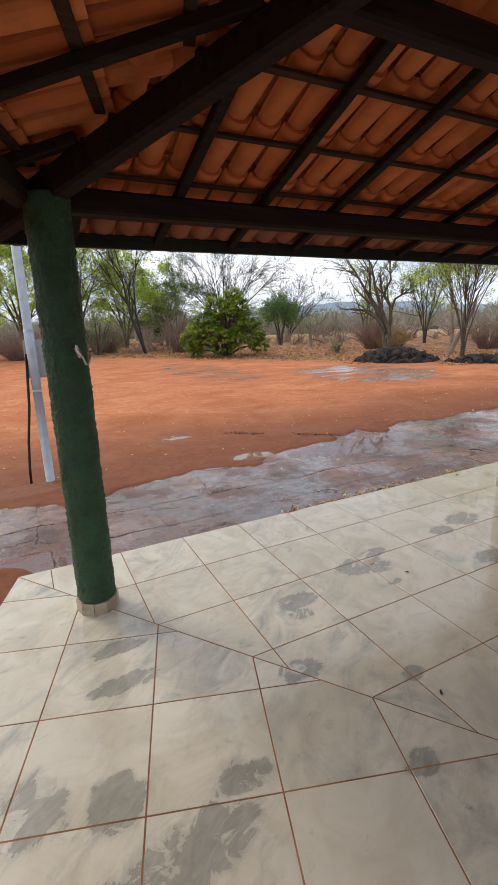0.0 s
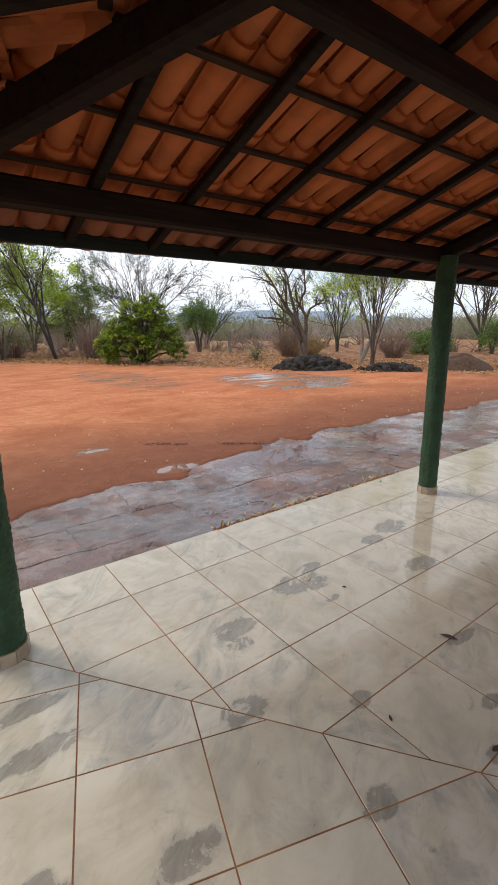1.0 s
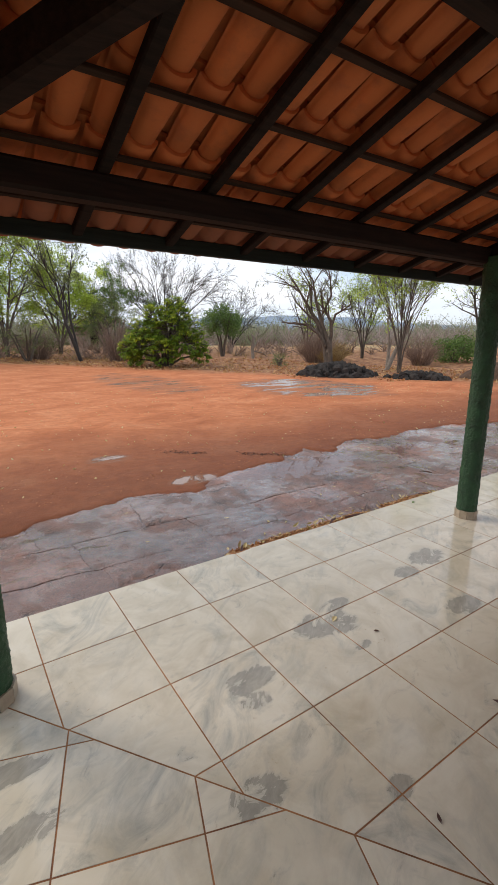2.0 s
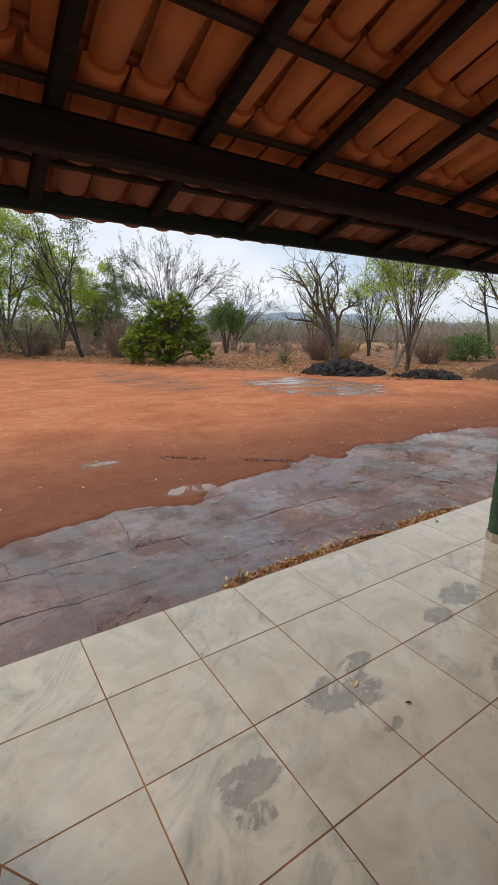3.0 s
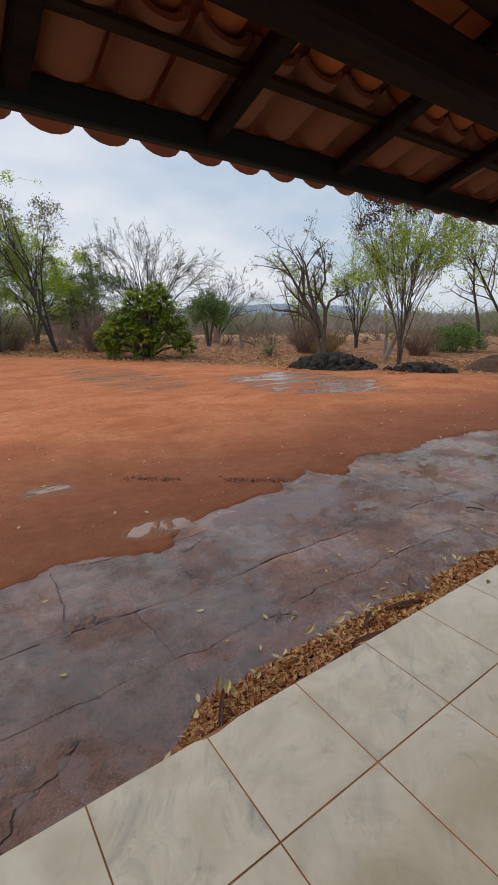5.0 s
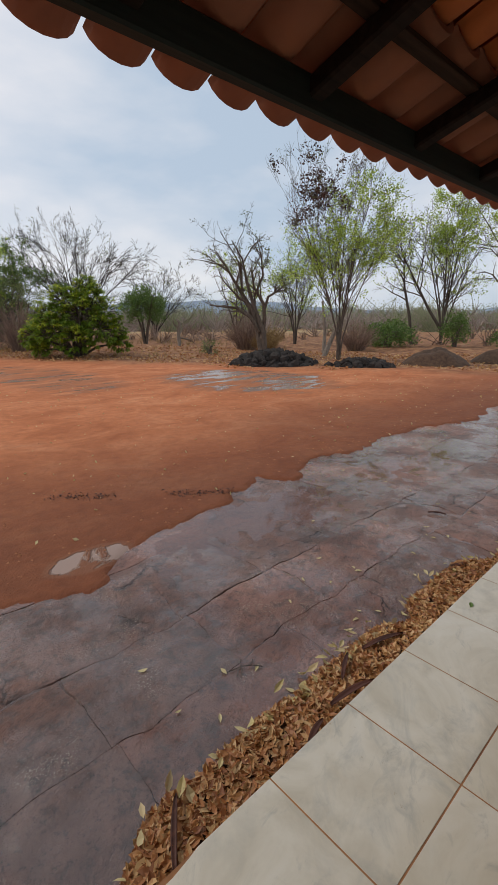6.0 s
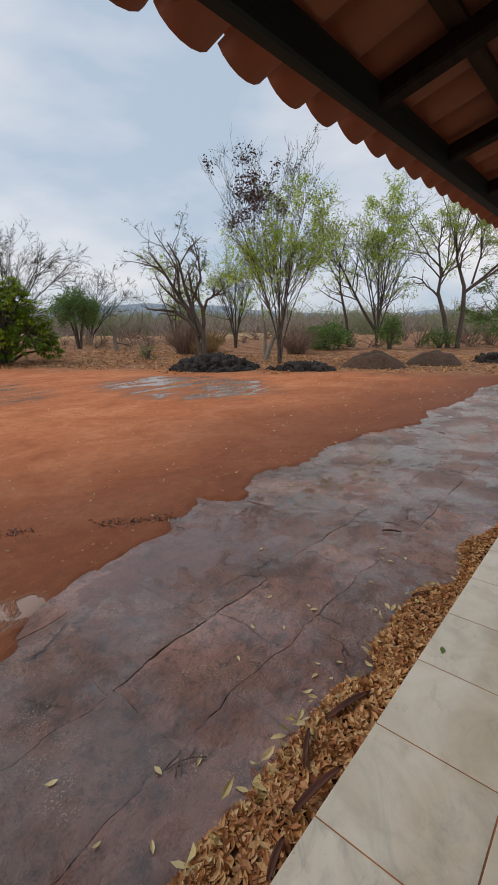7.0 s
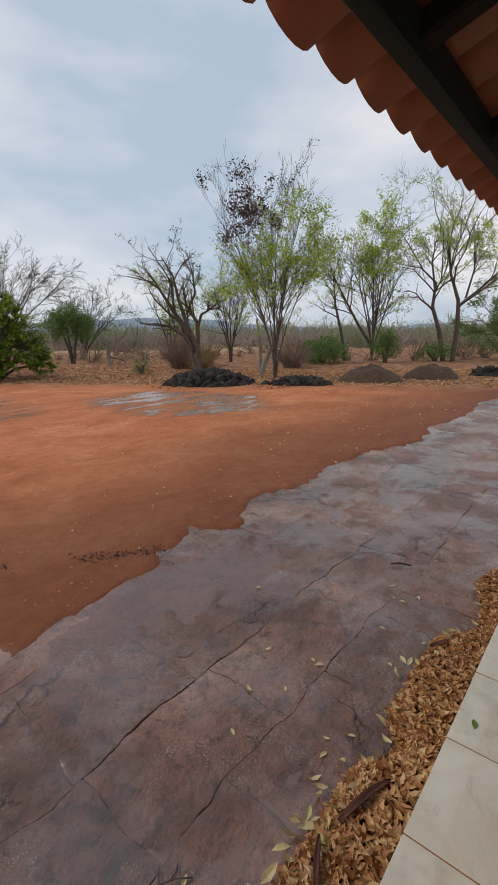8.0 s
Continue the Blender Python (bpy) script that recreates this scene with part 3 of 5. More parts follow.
tagged(floor, "terrace floor of glazed cream tiles with rusty joints, wet and stained", "floor", kind="structure")


def clip(poly, keep):
    """Cuts a plan polygon by a half plane keep(p) >= 0."""
    out = []
    for k in range(len(poly)):
        p, q = poly[k], poly[(k + 1) % len(poly)]
        a, b = keep(p), keep(q)
        if a >= 0:
            out.append(p)
        if (a >= 0) != (b >= 0):
            out.append(p.lerp(q, a / (a - b)))
    return out


def tile_mesh(poly):
    """A glazed tile of any plan, with a softened rim."""
    c = sum(poly, Vector()) / len(poly)
    n = len(poly)
    verts, faces = [], []
    for z, inset in ((-0.012, 0.0), (-0.0008, 0.0), (0.0, 0.0012)):
        for p in poly:
            q = p - c
            verts.append(q * (1 - inset / max(q.length, 0.02)) + Vector((0, 0, z)))
    for lv in range(2):
        for i in range(n):
            faces.append((lv * n + i, lv * n + (i + 1) % n, (lv + 1) * n + (i + 1) % n, (lv + 1) * n + i))
    faces.append(tuple(2 * n + i for i in range(n)))
    return c, mesh_of("floor_tile", verts, faces, M_TILE)


tile_data = {}


def lay_tile(poly, key=None):
    area = sum(p.x * q.y - q.x * p.y for p, q in zip(poly, poly[1:] + poly[:1])) / 2
    if abs(area) < 0.002:
        return
    if area < 0:
        poly = poly[::-1]
    if key in tile_data:
        me, c = tile_data[key], sum(poly, Vector()) / len(poly)
    else:
        c, me = tile_mesh(poly)
        if key:
            tile_data[key] = me
    ob = part("floor_tile", me, M_TILE, floor)
    ob.location = c


def hip_side(p):
    """Above 0 on the long side of the mitre at the corner."""
    r = p - CORNER
    return r.x - COT * -r.y


J = 0.0028
for i in range(-5, 18):
    for j in range(0, 10):
        x0, x1, y0, y1 = i * TILE + J, (i + 1) * TILE - J, -(j + 1) * TILE + J, -j * TILE - (J if j else 0)
        full = [Vector((x0, y0, 0)), Vector((x1, y0, 0)), Vector((x1, y1, 0)), Vector((x0, y1, 0))]
        if i == 0 and j == 0:
            full = full[:3] + [Vector((0.15, y1, 0)), Vector((0.11, y1 - 0.007, 0)), Vector((0.05, y1 - 0.015, 0)), Vector((x0, y1 - 0.014, 0))]
            lay_tile(full)
            continue
        if i == -1 and j == 0:
            full = full[:2] + [Vector((x1, y1 - 0.013, 0)), Vector((x1 - 0.025, y1 - 0.006, 0)), Vector((x1 - 0.045, y1, 0)), full[3]]
        cut = clip(full, lambda p: hip_side(p) - 0.004)
        if len(cut) >= 3:
            lay_tile(cut, "whole" if len(cut) == 4 and all(hip_side(p) > 0.01 for p in full) and not (i == -1 and j == 0) and j else None)
for i in range(0, 9):
    for j in range(-1, 13):
        d0, d1 = i * TILE + (J if i else 0), (i + 1) * TILE - J
        s0, s1 = 0.277 + (j - 1) * TILE + J, 0.277 + j * TILE - J
        full = [side_short(s, d, 0) for s, d in ((s0, d0), (s1, d0), (s1, d1), (s0, d1))]
        cut = clip(full, lambda p: -hip_side(p) - 0.004)
        if len(cut) >= 3:
            lay_tile(cut)

# ---- round columns ----


def column(x, y, radius, height, seed, label):
    ob = thing("column", (x, y, 0), label, "column", "columns of the terrace")
    bm = bmesh.new()
    na, nz = 76, 240
    rings = []
    for k in range(nz + 1):
        z = 0.055 + (height - 0.055) * k / nz
        ring = []
        for i in range(na):
            t = 2 * math.pi * i / na
            d = noise.noise(Vector((math.cos(t) * 3 + seed, math.sin(t) * 3, z * 9))) * 0.004 + abs(noise.noise(Vector((math.cos(t) * 9 + seed, math.sin(t) * 9, z * 42)))) * 0.012
            ring.append(bm.verts.new(((radius + d) * math.cos(t), (radius + d) * math.sin(t), z)))
        rings.append(ring)
    for a, b in zip(rings, rings[1:]):
        for i in range(na):
            bm.faces.new((a[i], a[(i + 1) % na], b[(i + 1) % na], b[i]))
    bm.faces.new(rings[0])
    bm.faces.new(rings[-1])
    part("shaft", bm, M_GREEN, ob, "rough green-painted plaster shaft", True)
    count, rb = 10, radius + 0.016
    for k in range(count):
        t0, t1 = 2 * math.pi * (k + 0.02) / count, 2 * math.pi * (k + 0.98) / count
        h = 0.066 + 0.006 * random.Random(k + seed).random()
        pts = [(math.cos(t), math.sin(t)) for t in (t0, t1)]
        verts = [(c * r, s * r, z) for z in (0.0, h) for r in (radius - 0.03, rb) for c, s in pts]
        part("base_tile", mesh_of("base_tile", verts, [(0, 1, 3, 2), (4, 6, 7, 5), (2, 3, 7, 6), (0, 4, 5, 1), (0, 2, 6, 4), (1, 5, 7, 3)], M_BASE), M_BASE, ob)
    return ob


column_left = column(-1.585, -0.555, 0.098, 2.10, 1, "round column with rough dark green paint and a beige tile base")
column(2.03, -0.525, 0.077, 2.10, 5, "slimmer round column with rough green paint and a tile base")
hook = thing("wall_hook", (-1.535, -0.650, 1.36), "small bent metal hook fixed to the green column", "hook")
v, f = tube([(0, 0.015, 0.06), (0.0, -0.022, 0.055), (0.012, -0.03, 0.02), (0.022, -0.032, -0.01), (0.034, -0.03, -0.012), (0.046, -0.03, 0.03)], [0.006] * 6, 6)
part("rod", mesh_of("rod", v, f, M_STEEL, True), M_STEEL, hook)
v, f = tube([(-0.012, 0.008, 0.075), (-0.004, -0.012, 0.045), (0.0, -0.014, 0.02)], [0.012, 0.013, 0.010], 6)
part("bracket", mesh_of("bracket", v, f, M_STEEL, True), M_STEEL, hook)

# ---- roof of clay tiles on timbers ----
PITCH = 0.325
RISE = math.atan(PITCH)
RIDGE = 3.35


def under(d):
    """The underside of the rafters, d inwards from the terrace's edge."""
    return 2.165 + PITCH * (d - 0.5)


roof = tagged(new("roof"), "low hipped roof of terracotta tiles on dark timber rafters", "roof", kind="structure")
rng = random.Random(4)
LATHS = [0.16 + 0.35 * k for k in range(10)]
for place, length, first in ((side_front, 9.6, 0.57), (side_short, 6.4, 0.57)):
    part("eave_board", timber(place(-0.02 * COT - 0.01, -0.018, 1.975), place(length, -0.018, 1.975), 0.036, 0.078), M_FASCIA, roof, "dark painted eaves board")
    part("wall_plate", timber(place(0.45 * COT + 0.02, 0.45, 2.052), place(length, 0.45, 2.052), 0.10, 0.113, 0.002, rng), M_WOOD, roof, "heavy dark beam on the columns")
    part("purlin", timber(place(1.60 * COT, 1.60, under(1.60) - 0.10), place(length, 1.60, under(1.60) - 0.10), 0.08, 0.10, 0.002, rng), M_WOOD, roof)
    s = first
    while s < length:
        d1 = min(RIDGE, s / COT - 0.03)
        if d1 > 0.1:
            part("rafter", timber(place(s, 0.0, under(0.0)), place(s + rng.uniform(-0.01, 0.01), d1, under(d1)), 0.052, 0.045, 0.003, rng), M_WOOD, roof)
        s += 0.5
    for d in LATHS:
        part("lath", timber(place(d * COT + 0.03, d, under(d) + 0.046), place(length, d, under(d) + 0.046), 0.042, 0.016, 0.003, rng), M_LATH, roof)
for s0, slope in ((0.0, 0.263),):
    a, b = side_front(0.10 * COT, 0.10, 2.05 - 0.263 * 0.57), side_front(RIDGE * COT, RIDGE, 2.05 + 0.263 * (RIDGE / math.sin(radians(54)) - 0.69))
    part("hip_beam", timber(a, b, 0.095, 0.125, 0.002, rng), M_WOOD, roof, "thick dark hip beam rising from the corner column")
s2 = 2.03 - CORNER.x
part("principal_rafter", timber(side_front(s2, 0.52, under(0.52) - 0.105), side_front(s2, RIDGE, under(RIDGE) - 0.105), 0.085, 0.10, 0.002, rng), M_WOOD, roof)


def canal_mesh(up, lip=False):
    """One clay tile, 0.45 m long along +y. up: a cover tile, arched upwards; else a channel tile that narrows downhill, so that it lies in the head of the next. lip: a tile of the eaves, wide at both ends."""
    verts, faces, n = [], [], 8
    ends = ((-0.055, 0.078, 0.052), (0.375, 0.082, 0.058)) if up else ((-0.055, 0.071, 0.056), (0.34, 0.071, 0.058)) if lip else ((-0.055, 0.052, 0.049), (0.372, 0.071, 0.058))
    for y, half, dip in ends:
        for thick in (0.0, 0.018):
            for i in range(n + 1):
                t = math.pi * (0.04 + 0.92 * i / n)
                r = 1 - thick / half
                bow = math.sin(t) if up or lip else math.sin(t) ** 0.8
                z = -bow * dip * (1 - thick / dip) + dip
                verts.append((-math.cos(t) * half * r, y, (dip - z) + 0.050 if up else z))
    m = n + 1
    for i in range(n):
        faces.append((i, i + 1, 2 * m + i + 1, 2 * m + i))
        faces.append((m + i, 3 * m + i, 3 * m + i + 1, m + i + 1))
        faces.append((i, m + i, m + i + 1, i + 1))
        faces.append((2 * m + i, 2 * m + i + 1, 3 * m + i + 1, 3 * m + i))
    for e in (0, n):
        faces.append((e, 2 * m + e, 3 * m + e, m + e))
    return verts, faces


channel_v, channel_f = canal_mesh(False)
cover_v, cover_f = canal_mesh(True)
lip_v, lip_f = canal_mesh(False, True)
channel = mesh_of("roof_tile", channel_v, channel_f, M_ROOF)
eaves_tile = mesh_of("roof_tile", lip_v, lip_f, M_EAVES)
eaves_tile.polygons.foreach_set("use_smooth", [k % 4 < 2 and k < 32 for k in range(len(eaves_tile.polygons))])
channel.polygons.foreach_set("use_smooth", [k % 4 < 2 and k < 32 for k in range(len(channel.polygons))])
rest, covers = ([], []), ([], [])
PITCH_S = 0.1555
singles = 0
for place, length in ((side_front, 9.6), (side_short, 6.4)):
    ax = (place(1, 0, 0) - place(0, 0, 0)).normalized()
    ay = (place(0, 1, 0) - place(0, 0, 0)).normalized()
    slope = (ay * math.cos(RISE) + Vector((0, 0, math.sin(RISE)))).normalized()
    ax = ax if place is side_front else -ax
    az = ax.cross(slope).normalized()
    if az.z < 0:
        az, ax = -az, -ax
    for row in range(10):
        d = -0.146 + 0.35 * row if row else -0.116
        s = d * COT + 0.02 + (0.09 if row == 0 else 0.0)
        k0 = math.ceil(s / PITCH_S)
        for k in range(k0, int(length / PITCH_S)):
            s = k * PITCH_S - 0.03
            c = place(s + rng.uniform(-0.004, 0.004), d, under(d) + (0.087 if row else 0.0592 + 0.010 * max(-1.5, min(1.5, s - 3.0))) + rng.uniform(-0.001, 0.002))
            tip = slope - az * 0.078 if row else slope + az * 0.04
            m = Matrix.Translation(c) @ Matrix((ax, tip, az)).transposed().to_4x4() @ Matrix.Rotation(rng.uniform(-0.012, 0.012), 4, "Z")
            if singles < 292 and place is side_front and row < 7 and s < 7.0:
                ob = part("roof_tile", channel if row else eaves_tile, M_ROOF, roof)
                ob.matrix_local = m
                singles += 1
            else:
                add_to(rest, [m @ Vector(p) for p in (channel_v if row else lip_v)], channel_f)
            m2 = Matrix.Translation(c + ax * PITCH_S / 2 + az * 0.004) @ Matrix((ax, tip, az)).transposed().to_4x4()
            add_to(covers, [m2 @ Vector(p) for p in cover_v], cover_f)
tagged(part("channel_tiles", mesh_of("channel_tiles", rest[0], rest[1], M_ROOF), M_ROOF, roof), kind="stuff")
tagged(part("cover_tiles", mesh_of("cover_tiles", covers[0], covers[1], M_ROOF), M_ROOF, roof), kind="stuff")

# the far slope of the roof, unseen behind the walk, added to close off light
bm = bmesh.new()
v = [bm.verts.new(p) for p in (side_front(RIDGE * COT, RIDGE - 0.02, under(RIDGE) + 0.12), side_front(9.6, RIDGE - 0.02, under(RIDGE) + 0.12), side_front(9.6, 6.7, under(0) + 0.1), side_front(RIDGE * COT + 1.0, 6.7, under(0) + 0.1))]
f = bm.faces.new(v)
bmesh.ops.solidify(bm, geom=[f], thickness=0.05)
part("far_slope", bm, M_ROOF, roof)

# ---- growing things ----


def branch(wood, tips, start, way, length, r, level, rng, p):
    """Grows one branch and its twigs into wood (verts, faces); tips collects the ends."""
    segs = 4 if level < 2 else 3
    pts, d = [Vector(start)], Vector(way).normalized()
    for _ in range(segs):
        d = (d + Vector((rng.gauss(0, 1), rng.gauss(0, 1), rng.gauss(0, 1))) * p["bend"] + Vector((0, 0, p["lift"]))).normalized()
        pts.append(pts[-1] + d * length / segs)
    sprout(wood, tips, pts, r, level, rng, p)


def sprout(wood, tips, pts, r, level, rng, p, radii=None):
    n = len(pts)
    ends = max(r * 0.35, p["thin"] * 0.7)
    radii = radii or [r + (ends - r) * k / (n - 1) for k in range(n)]
    v, f = tube(pts, radii, 7 if r > 0.05 else 5 if r > 0.02 else 3, False)
    add_to(wood, v, f)
    total = sum((Vector(b) - Vector(a)).length for a, b in zip(pts, pts[1:]))
    if level >= p["levels"]:
        tips.extend(pts[1:])
        return
    for k in range(p["kids"][level]):
        t = rng.uniform(p["from"][level], 1.0) * (n - 1)
        i = min(int(t), n - 2)
        a, b = Vector(pts[i]), Vector(pts[i + 1])
        at = a.lerp(b, t - i)
        d = (b - a).normalized()
        side = d.cross(Vector((rng.gauss(0, 1), rng.gauss(0, 1), rng.gauss(0, 1)))).normalized()
        ang = radians(rng.uniform(*p["angle"]))
        branch(wood, tips, at, d * math.cos(ang) + side * math.sin(ang), total * rng.uniform(*p["short"]), max(p["thin"], radii[i] * 0.5), level + 1, rng, p)


HABIT = dict(levels=3, kids=(7, 4, 4), angle=(22, 60), short=(0.32, 0.6), bend=0.16, lift=0.05, thin=0.006)
HABIT["from"] = (0.35, 0.25, 0.2, 0.2)


def tree(name, x, y, stems, label, bark, leaves=(), seed=1, habit=None, group="", category="tree", squeeze=0.86):
    """A tree whose stems are lists of (across, up, radius). leaves: rows of (material, count, size, low, high, reach)."""
    rng = random.Random(seed)
    p = dict(HABIT, **(habit or {}))
    z = ground_z(x, y) - 0.04
    ob = thing(name, (x, y, z), label, category, group)
    across = Vector((y + 1.2, -(x + 0.4), 0)).normalized()
    away = Vector((x, y, 0)).normalized()
    wood, tips = ([], []), []
    for stem in stems:
        drift, pts = 0.0, []
        for k, (u, h, r) in enumerate((u * squeeze, h * squeeze, r) for u, h, r in stem):
            drift += rng.uniform(-0.25, 0.25) * (k > 0)
            pts.append(across * u + away * drift + Vector((0, 0, h)))
        sprout(wood, tips, pts, stem[0][2], 0, rng, p, [q[2] for q in stem])
    part("trunk", mesh_of("trunk", wood[0], wood[1], bark, True), bark, ob)
    for mat_leaf, count, size, low, high, reach, *more in leaves:
        pool = [t for t in tips if low <= t.z <= high and reach[0] <= t.dot(across) <= reach[1]]
        if not pool:
            continue
        store = ([], [])
        per = more[0] if more else 22
        # sprays: leaves strung along a short hanging shoot, thick in some limbs and absent from others
        pool = [t for t in pool if noise.noise(t * 0.9 + Vector((seed, 0, 0))) > -0.12] or pool
        for _ in range(max(1, count // per)):
            c = rng.choice(pool)
            way = Vector((rng.gauss(0, 1), rng.gauss(0, 1), rng.gauss(-0.35, 0.6))).normalized() * size * rng.uniform(2.0, 5.0)
            for _ in range(per):
                jit = size * 0.8
                leaf_quad(store, c + way * rng.uniform(-0.3, 1.0) + Vector((rng.gauss(0, jit), rng.gauss(0, jit), rng.gauss(0, jit))), size * rng.uniform(0.6, 1.35), rng, 0.5, 0.3)
        part("crown", mesh_of("crown", store[0], store[1], mat_leaf), mat_leaf, ob)
    return ob


def vase(n, height, width, r, seed, lean=0.0, start=0.0, curve=0.6):
    """Stems that fan out from the foot."""
    rng = random.Random(seed)
    out = []
    for k in range(n):
        u = (k / max(1, n - 1) - 0.5) * width * rng.uniform(0.75, 1.05) + lean
        h = height * rng.uniform(0.78, 1.0) * (1 - 0.25 * abs(u - lean) / max(width, 0.1))
        q = start + rng.uniform(-0.08, 0.08)
        rr = r * rng.uniform(0.7, 1.1)
        out.append([(q, 0, rr), (q + u * 0.07, h * 0.20, rr * 0.9), (q + u * 0.30, h * 0.45, rr * 0.7), (q + u * 0.66 * (1 + 0.1 * rng.gauss(0, 1)), h * 0.76, rr * 0.45), (u, h, rr * 0.2)])
    return out


ANY = (-99, 99)
bare = [
    [(0, 0, 0.17), (-0.25, 1.4, 0.15), (-0.7, 2.7, 0.12), (-1.15, 3.4, 0.09), (-1.7, 4.3, 0.06), (-2.1, 5.0, 0.04), (-2.6, 5.7, 0.02)],
    [(0.15, 0, 0.13), (0.05, 1.4, 0.12), (-0.45, 2.6, 0.10), (-0.9, 4.1, 0.07), (-1.15, 5.3, 0.04), (-1.7, 6.2, 0.02)],
    [(-0.2, 1.4, 0.09), (-0.7, 2.2, 0.08), (-1.5, 2.7, 0.06), (-3.0, 2.85, 0.025)],
    [(-0.05, 1.0, 0.10), (0.1, 2.1, 0.09), (0.05, 2.9, 0.08), (-0.5, 3.8, 0.05), (-0.65, 4.7, 0.03)],
    [(0.05, 2.5, 0.07), (0.3, 3.3, 0.06), (0.75, 3.55, 0.04), (1.2, 3.9, 0.02)],
    [(-0.5, 3.3, 0.06), (0.0, 4.4, 0.05), (-0.1, 5.4, 0.03), (-0.35, 6.3, 0.015)],
]
tree("bare_tree", 14.6, 14.4, bare, "nearly leafless crooked tree with dark forked trunks by an earth heap", M_BARK,
     [(M_LEAF_OLIVE, 1500, 0.075, 2.5, 9, ANY, 6)], 8, dict(kids=(8, 7, 5), bend=0.17, angle=(22, 56), short=(0.22, 0.40), thin=0.0045, lift=0.0), squeeze=0.80)

tall = vase(8, 8.4, 4.9, 0.042, 21, -0.2)
tree("tall_tree", 15.1, 10.5, tall, "tall multi-stemmed tree with fresh leaves and dark dry pods", M_BARK,
     [(M_LEAF_FRESH, 7500, 0.085, 1.9, 5.0, (-2.2, 3.4), 11), (M_LEAF_FRESH, 5200, 0.085, 4.4, 6.6, (-0.6, 3.4), 11), (M_LEAF_POD, 1900, 0.11, 5.2, 9.5, (-3, 0.2), 24), (M_LEAF_OLIVE, 1300, 0.075, 4.6, 9.5, ANY, 6)], 22,
     dict(kids=(13, 6, 4), angle=(16, 42), short=(0.24, 0.48), lift=0.09, thin=0.0048), squeeze=0.80)

tree("slender_tree", 22.6, 19.5, vase(5, 6.5, 3.4, 0.055, 31), "slender young tree with sparse bright green leaves", M_BARK_DARK,
     [(M_LEAF_FRESH, 6000, 0.10, 1.8, 7, ANY, 11)], 32, dict(kids=(10, 5, 4), lift=0.07, angle=(20, 50), thin=0.006))
tree("leaning_tree", 5.6, 26.6, [
    [(0, 0, 0.12), (-0.35, 1.2, 0.11), (-0.8, 2.6, 0.09), (-1.05, 4.0, 0.07), (-1.3, 6.0, 0.04), (-1.7, 8.2, 0.015)],
    [(-0.05, 0, 0.08), (-0.25, 1.5, 0.07), (-0.5, 3.0, 0.06), (-0.45, 5.0, 0.04), (0.0, 7.6, 0.015)],
    [(-1.0, 3.6, 0.05), (-1.9, 5.0, 0.04), (-2.6, 7.2, 0.015)]],
    "thin leaning tree with dark trunk and almost bare crown", M_BARK_FINE, [(M_LEAF_OLIVE, 2600, 0.13, 3.0, 9, ANY, 8)], 41, dict(kids=(9, 6, 4), angle=(18, 50), lift=0.06, short=(0.28, 0.5), thin=0.0065), squeeze=0.86)
tree("fan_shaped_tree", 16.6, 39.0, vase(13, 10.4, 13.0, 0.065, 51, 0.2), "broad leafless tree with a fan of fine grey branches", M_BARK_FINE, [(M_LEAF_OLIVE, 700, 0.14, 4, 11, ANY, 6)], 52,
     dict(kids=(14, 9, 6), angle=(14, 42), short=(0.20, 0.38), lift=0.02, bend=0.18, thin=0.0075), squeeze=0.78)
tree("fan_shaped_tree", 23.5, 38.0, vase(8, 7.2, 8.5, 0.055, 55, 0.8), "smaller leafless tree with fine arching branches", M_BARK_FINE, [(M_LEAF_OLIVE, 300, 0.13, 3, 9, ANY, 6)], 56, dict(kids=(12, 8, 6), angle=(14, 44), short=(0.22, 0.40), bend=0.18, lift=0.02, thin=0.0075), squeeze=0.78)
tree("upright_tree", 29.2, 12.8, vase(6, 10.0, 4.6, 0.075, 61) + [[(0, 1.2, 0.11), (-1.2, 3.0, 0.09), (-2.4, 5.2, 0.06), (-3.6, 7.4, 0.02)], [(-2.2, 0, 0.11), (-2.5, 2.2, 0.10), (-3.1, 4.6, 0.07), (-3.3, 6.8, 0.02)]],
     "upright tree with several dark stems and a light green top", M_BARK_DARK, [(M_LEAF_FRESH, 5200, 0.12, 3.2, 11, ANY, 10), (M_LEAF_FRESH, 6200, 0.12, 5.6, 11.5, (-1.0, 1.5), 10)], 62,
     dict(kids=(11, 6, 4), lift=0.06, angle=(20, 52), short=(0.26, 0.5), thin=0.007), squeeze=0.80)
tree("spreading_tree", 32.2, 8.7, [
    [(-0.4, 0, 0.17), (-0.9, 2.4, 0.15), (-1.5, 4.2, 0.11), (-1.4, 6.0, 0.08), (-2.6, 7.2, 0.05), (-3.6, 7.4, 0.02)],
    [(0.25, 0, 0.17), (0.4, 2.8, 0.15), (0.3, 4.6, 0.12), (-0.4, 6.6, 0.08), (-0.7, 8.8, 0.05), (-0.4, 10.6, 0.02)],
    [(0.35, 4.2, 0.11), (1.6, 5.3, 0.08), (2.9, 6.6, 0.05), (4.2, 7.8, 0.02)],
    [(-1.45, 5.6, 0.08), (-1.8, 7.6, 0.05), (-1.6, 9.6, 0.02)],
    [(0.8, 4.8, 0.07), (1.2, 6.8, 0.05), (1.0, 9.2, 0.02)]],
    "wide-spreading tree with two trunks and sparse pale green leaves", M_BARK, [(M_LEAF_FRESH, 9500, 0.11, 3.0, 12, ANY, 9)], 71, dict(kids=(11, 7, 4), bend=0.2, short=(0.3, 0.55), thin=0.007), squeeze=0.84)
